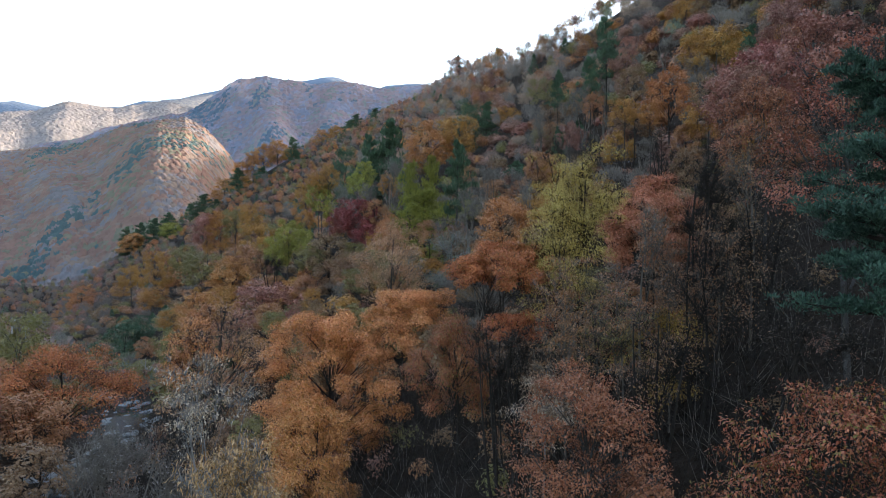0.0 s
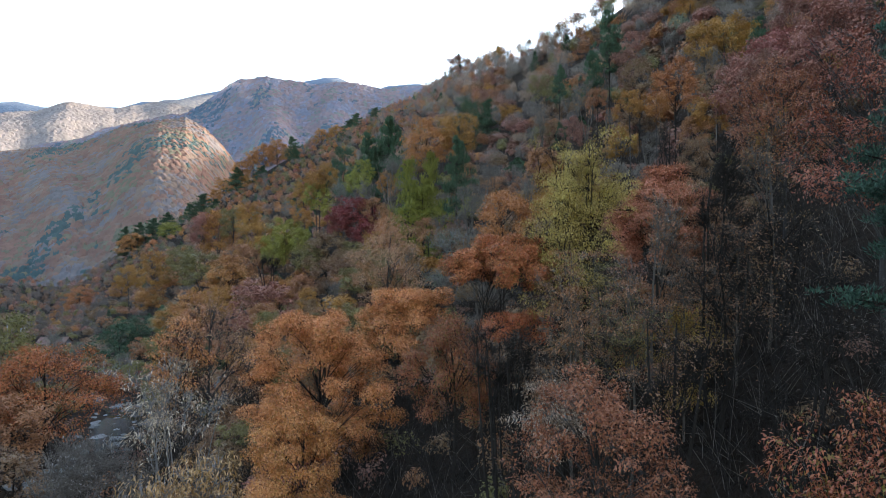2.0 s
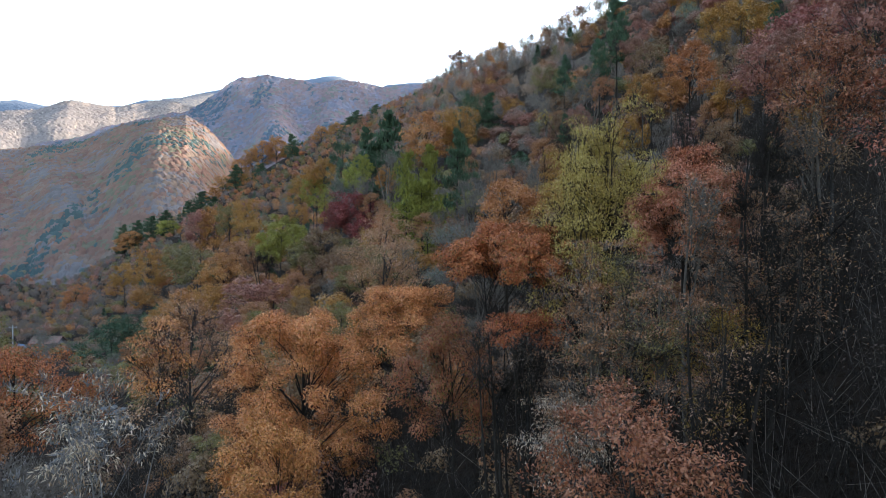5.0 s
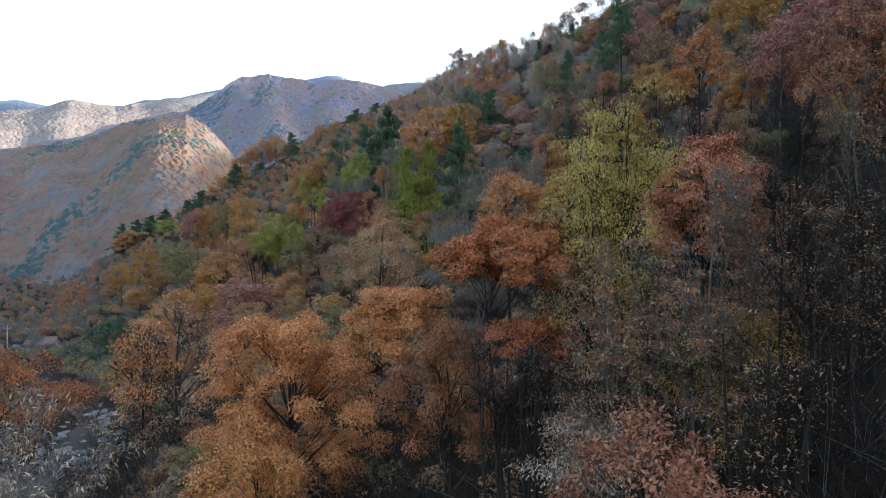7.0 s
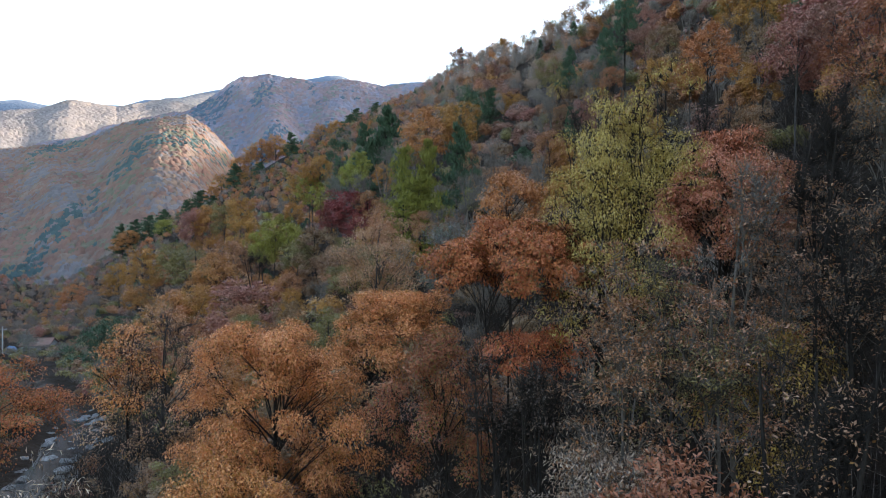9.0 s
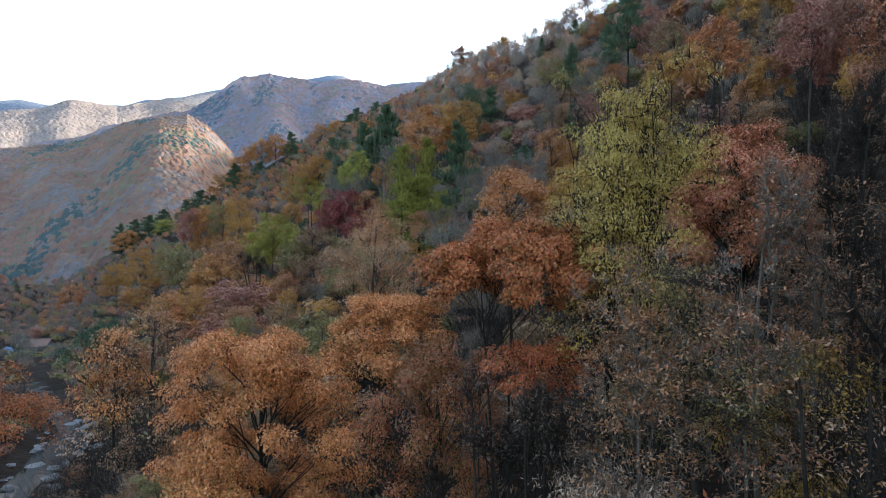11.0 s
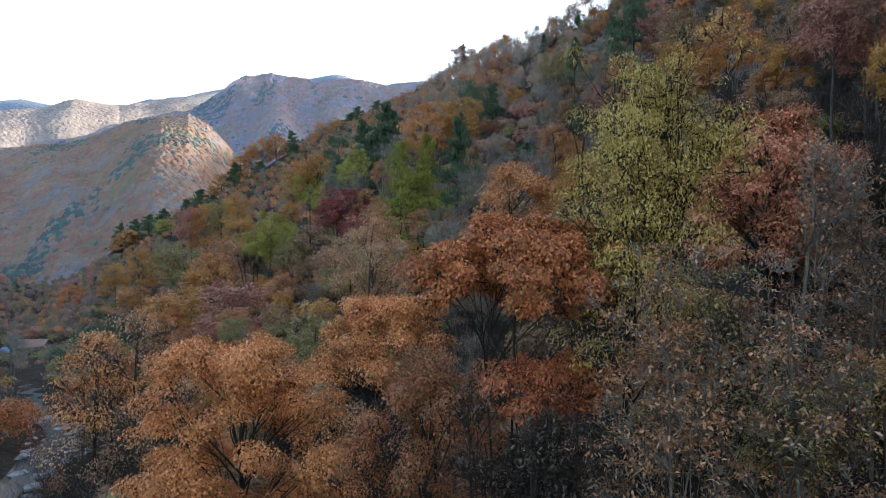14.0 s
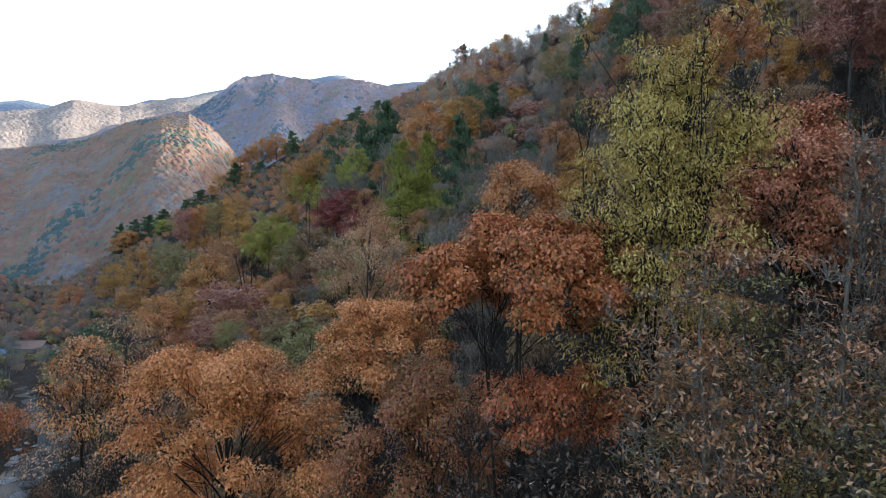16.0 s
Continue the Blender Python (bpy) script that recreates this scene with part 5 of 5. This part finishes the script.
def crown_cover(name, label, hill_no, az, ys, gap, tall, seed, mats):
    """A closed wood seen from far off: rounded crowns that touch, each of its own height and kind, over one face of a hill."""
    rng = np.random.default_rng(seed)
    ga, gy = np.meshgrid(az, ys)
    x, y = (ga * gy).ravel(), gy.ravel()
    # crowns stand on an uneven grid; every point belongs to the nearest
    cx, cy = np.floor(x / gap).astype(int), np.floor(y / gap).astype(int)
    lo_x, lo_y = cx.min() - 1, cy.min() - 1
    nx, ny = cx.max() - lo_x + 2, cy.max() - lo_y + 2
    px = (np.arange(nx)[:, None] + lo_x + rng.uniform(0.08, 0.92, (nx, ny))) * gap
    py = (np.arange(ny)[None] + lo_y + rng.uniform(0.08, 0.92, (nx, ny))) * gap
    best, who = np.full(len(x), 1e9), np.zeros(len(x), int)
    for u in (-1, 0, 1):
        for v in (-1, 0, 1):
            a, b = cx - lo_x + u, cy - lo_y + v
            d = (px[a, b] - x) ** 2 + (py[a, b] - y) ** 2
            near = d < best
            best, who = np.where(near, d, best), np.where(near, a * ny + b, who)
    high = tall * rng.uniform(0.45, 1.0, nx * ny)
    kind = np.zeros(nx * ny, int)
    used = np.unique(who)
    kind[used] = far_kinds(px.ravel()[used], py.ravel()[used])
    peak = kind == FARMIX.index("pine")
    d = np.sqrt(best) / (gap * 0.8)
    dome = np.where(peak[who], 1.35 * np.clip(1 - d, 0, 1), np.sqrt(np.clip(1 - d * d, 0.0, 1)))
    z = ground_z(x, y) + 0.3 * tall + dome * high[who] + rng.normal(0, 0.05 * tall, len(x))
    w, h = len(az), len(ys)
    i = (np.arange(h - 1)[:, None] * w + np.arange(w - 1)[None]).ravel()
    q = np.stack([i, i + 1, i + w + 1, i + w], 1)
    rise = np.stack([hill(k, x[i], y[i]) for k in range(4)])
    q = q[rise[hill_no] >= rise.max(0) - 9]
    # crowns part from one another along their edges
    own = who[q[:, 0]]
    key, back = np.unique(np.repeat(own, 4).astype(np.int64) * len(x) + q.ravel(), return_inverse=True)
    at = key % len(x)
    return tagged(new(name, mesh(name, np.stack([x, y, z], 1)[at], back.reshape(-1, 4), mats, np.minimum(kind[own], len(mats) - 1), smooth=True)), label, "woods", kind="stuff")


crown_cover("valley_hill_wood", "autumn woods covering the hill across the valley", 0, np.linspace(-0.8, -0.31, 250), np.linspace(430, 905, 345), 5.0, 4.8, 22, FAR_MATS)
crown_cover("ridge_wood", "hazy brown autumn woods covering the far ridge", 1, np.linspace(-0.78, -0.03, 330), np.linspace(856, 1506, 205), 7.0, 6.0, 23, [FAR_HAZED[q] for q in FARMIX])
crown_cover("pale_hill_wood", "distant hill woods, coloured pale for sunlight and haze", 2, np.linspace(-0.8, -0.28, 210), np.linspace(1230, 2300, 190), 9.0, 4.5, 24, [FAR_HAZED["pale"]])


# ---- farmyard by the stream ----
ROOF = rough_material("rusted_roof_sheet", (0.13, 0.075, 0.06), (0.26, 0.16, 0.13), 1.2, 0.2, 0.7, (1, 6, 1))
WALL = rough_material("grey_rendered_wall", (0.24, 0.25, 0.28), (0.38, 0.39, 0.42), 1.0, 0.2, 0.85)
WHITE = rough_material("white_painted_board", (0.6, 0.6, 0.58), (0.78, 0.78, 0.76), 2.0, 0.1, 0.6)
DARK_GLASS = material("dark_window_glass", 0.1)[0]
DARK_GLASS.node_tree.nodes["Principled BSDF"].inputs["Base Color"].default_value = (0.03, 0.035, 0.04, 1)
TARP = rough_material("blue_tarpaulin", (0.1, 0.2, 0.36), (0.2, 0.32, 0.5), 2.5, 0.5, 0.5)
TANK = rough_material("turquoise_plastic", (0.08, 0.3, 0.36), (0.14, 0.42, 0.48), 2.0, 0.1, 0.4)
CONCRETE = rough_material("concrete_pole", (0.4, 0.4, 0.39), (0.55, 0.55, 0.54), 4.0, 0.2)


def block(w, d, h, bevel=0.03, at=(0, 0, 0)):
    """A box with softened edges standing on at."""
    bm = bmesh.new()
    bmesh.ops.create_cube(bm, size=1.0)
    for v in bm.verts:
        v.co = Vector((v.co.x * w + at[0], v.co.y * d + at[1], (v.co.z + 0.5) * h + at[2]))
    bmesh.ops.bevel(bm, geom=bm.edges[:], offset=bevel, segments=1, affect="EDGES")
    return bm


def piece(name, bm, mat, parent, label=""):
    me = bpy.data.meshes.new(name)
    bm.to_mesh(me)
    bm.free()
    me.materials.append(mat)
    return part(name, me, parent, label)


def gable(w, d, eave, rise, over=0.45, thick=0.12):
    """Two sloping roof sheets meeting at a ridge along x."""
    bm = bmesh.new()
    y, x = d / 2 + over, w / 2 + over
    drop = rise * over / (d / 2)
    prof = [(-y, eave - drop), (0, eave + rise), (y, eave - drop), (y, eave - drop + thick), (0, eave + rise + thick * 1.2), (-y, eave - drop + thick)]
    ends = [[bm.verts.new((sx, a, b)) for a, b in prof] for sx in (-x, x)]
    for i in range(6):
        bm.faces.new((ends[0][i], ends[0][(i + 1) % 6], ends[1][(i + 1) % 6], ends[1][i]))
    for e, flip in ((ends[0], True), (ends[1], False)):
        for q in ((0, 1, 4, 5), (1, 2, 3, 4)):
            bm.faces.new([e[k] for k in (reversed(q) if flip else q)])
    bmesh.ops.recalc_face_normals(bm, faces=bm.faces[:])
    return bm


def house(x, y, turn, w, d, eave, rise, wall, label, panes):
    z = base_z(x, y) - 1.2
    t = thing("farm_house", x, y, z, label, "house")
    t.matrix_basis = pose(x, y, z, 0, 0, turn)
    body = block(w, d, eave + 0.5, 0.02, (0, 0, -0.5))
    for sx in (-w / 2 + 0.02, w / 2 - 0.02):
        f = [body.verts.new(c) for c in ((sx, -d / 2, eave), (sx, d / 2, eave), (sx, 0, eave + rise))]
        body.faces.new(f)
    piece("wall", body, wall, t)
    piece("roof", gable(w, d, eave, rise), ROOF, t, "rusty reddish-brown sheet roof")
    for px, pw, ph, pz in panes:
        win = piece("window", block(pw + 0.16, 0.08, ph + 0.16, 0.015, (px, -d / 2 - 0.03, pz)), WHITE, t)
        piece("pane", block(pw, 0.04, ph, 0.005, (px, -d / 2 - 0.07, pz + 0.08)), DARK_GLASS, win)
    piece("door", block(0.9, 0.07, 2.0, 0.01, (w * 0.32, -d / 2 - 0.03, 0.02)), BARK, t)
    return t


house(-98.2, 153.0, 8, 6.0, 4.6, 2.5, 1.3, WALL, "long low farm shed with rusty roof and grey walls", [(-2.2, 1.1, 0.9, 1.0), (-0.2, 1.1, 0.9, 1.0)])
house(-99.5, 136.0, 20, 6.0, 4.5, 2.7, 1.3, WHITE, "small white farmhouse with brown roof beside poles", [(-1.6, 1.0, 0.9, 1.0), (0.2, 1.0, 0.9, 1.0)])


def utility_pole(x, y, h):
    z = base_z(x, y)
    t = thing("utility_pole", x, y, z, "pale concrete utility pole with a cross arm", "pole", "poles by the farm")
    v, q = tubes(np.array([[0, 0, -0.5]]), np.array([[0, 0, h]]), np.array([0.16]), np.array([0.1]), 10)
    part("pole", mesh("pole", v, q, [CONCRETE], smooth=True), t)
    piece("cross_arm", block(1.8, 0.1, 0.1, 0.01, (0, 0, h - 0.7)), CONCRETE, t)
    for sx in (-0.8, 0, 0.8):
        v, q = tubes(np.array([[sx, 0, h - 0.62]]), np.array([[sx, 0, h - 0.36]]), np.array([0.06]), np.array([0.04]), 6)
        part("insulator", mesh("insulator", v, q, [WHITE]), t)
    return t


utility_pole(-96.5, 138.5, 6.0)
utility_pole(-108.0, 150.0, 7.5)


def tarp_heap(x, y, r, h):
    """A heap under a slumped sheet."""
    bm = bmesh.new()
    bmesh.ops.create_uvsphere(bm, u_segments=20, v_segments=12, radius=1.0)
    for v in bm.verts:
        v.co = Vector((v.co.x * r, v.co.y * r * 0.8, max(v.co.z, -0.1) * h)) * (1 + 0.25 * noise.noise(v.co * 2.2))
    me = bpy.data.meshes.new("tarp_heap")
    bm.to_mesh(me)
    bm.free()
    me.materials.append(TARP)
    o = new("tarp_heap", me)
    o.matrix_basis = pose(x, y, base_z(x, y))
    return tagged(o, "heap under a faded blue tarpaulin beside the shed", "heap")


tarp_heap(-100.5, 146.5, 1.2, 1.2)
tarp_heap(-94.5, 143.0, 1.1, 1.0)
tank = thing("water_tank", -96.0, 134.0, base_z(-96.0, 134.0), "round turquoise plastic water tank beside the farmhouse", "tank")
tank_v, tank_q = tubes(np.array([[0, 0, -0.2], [0, 0, 1.5]]), np.array([[0, 0, 1.5], [0, 0, 1.8]]), np.array([0.85, 0.85]), np.array([0.85, 0.4]), 20)
part("body", mesh("body", tank_v, tank_q, [TANK], smooth=True), tank)
piece("lid", block(0.7, 0.7, 0.12, 0.04, (0, 0, 1.74)), TANK, tank)
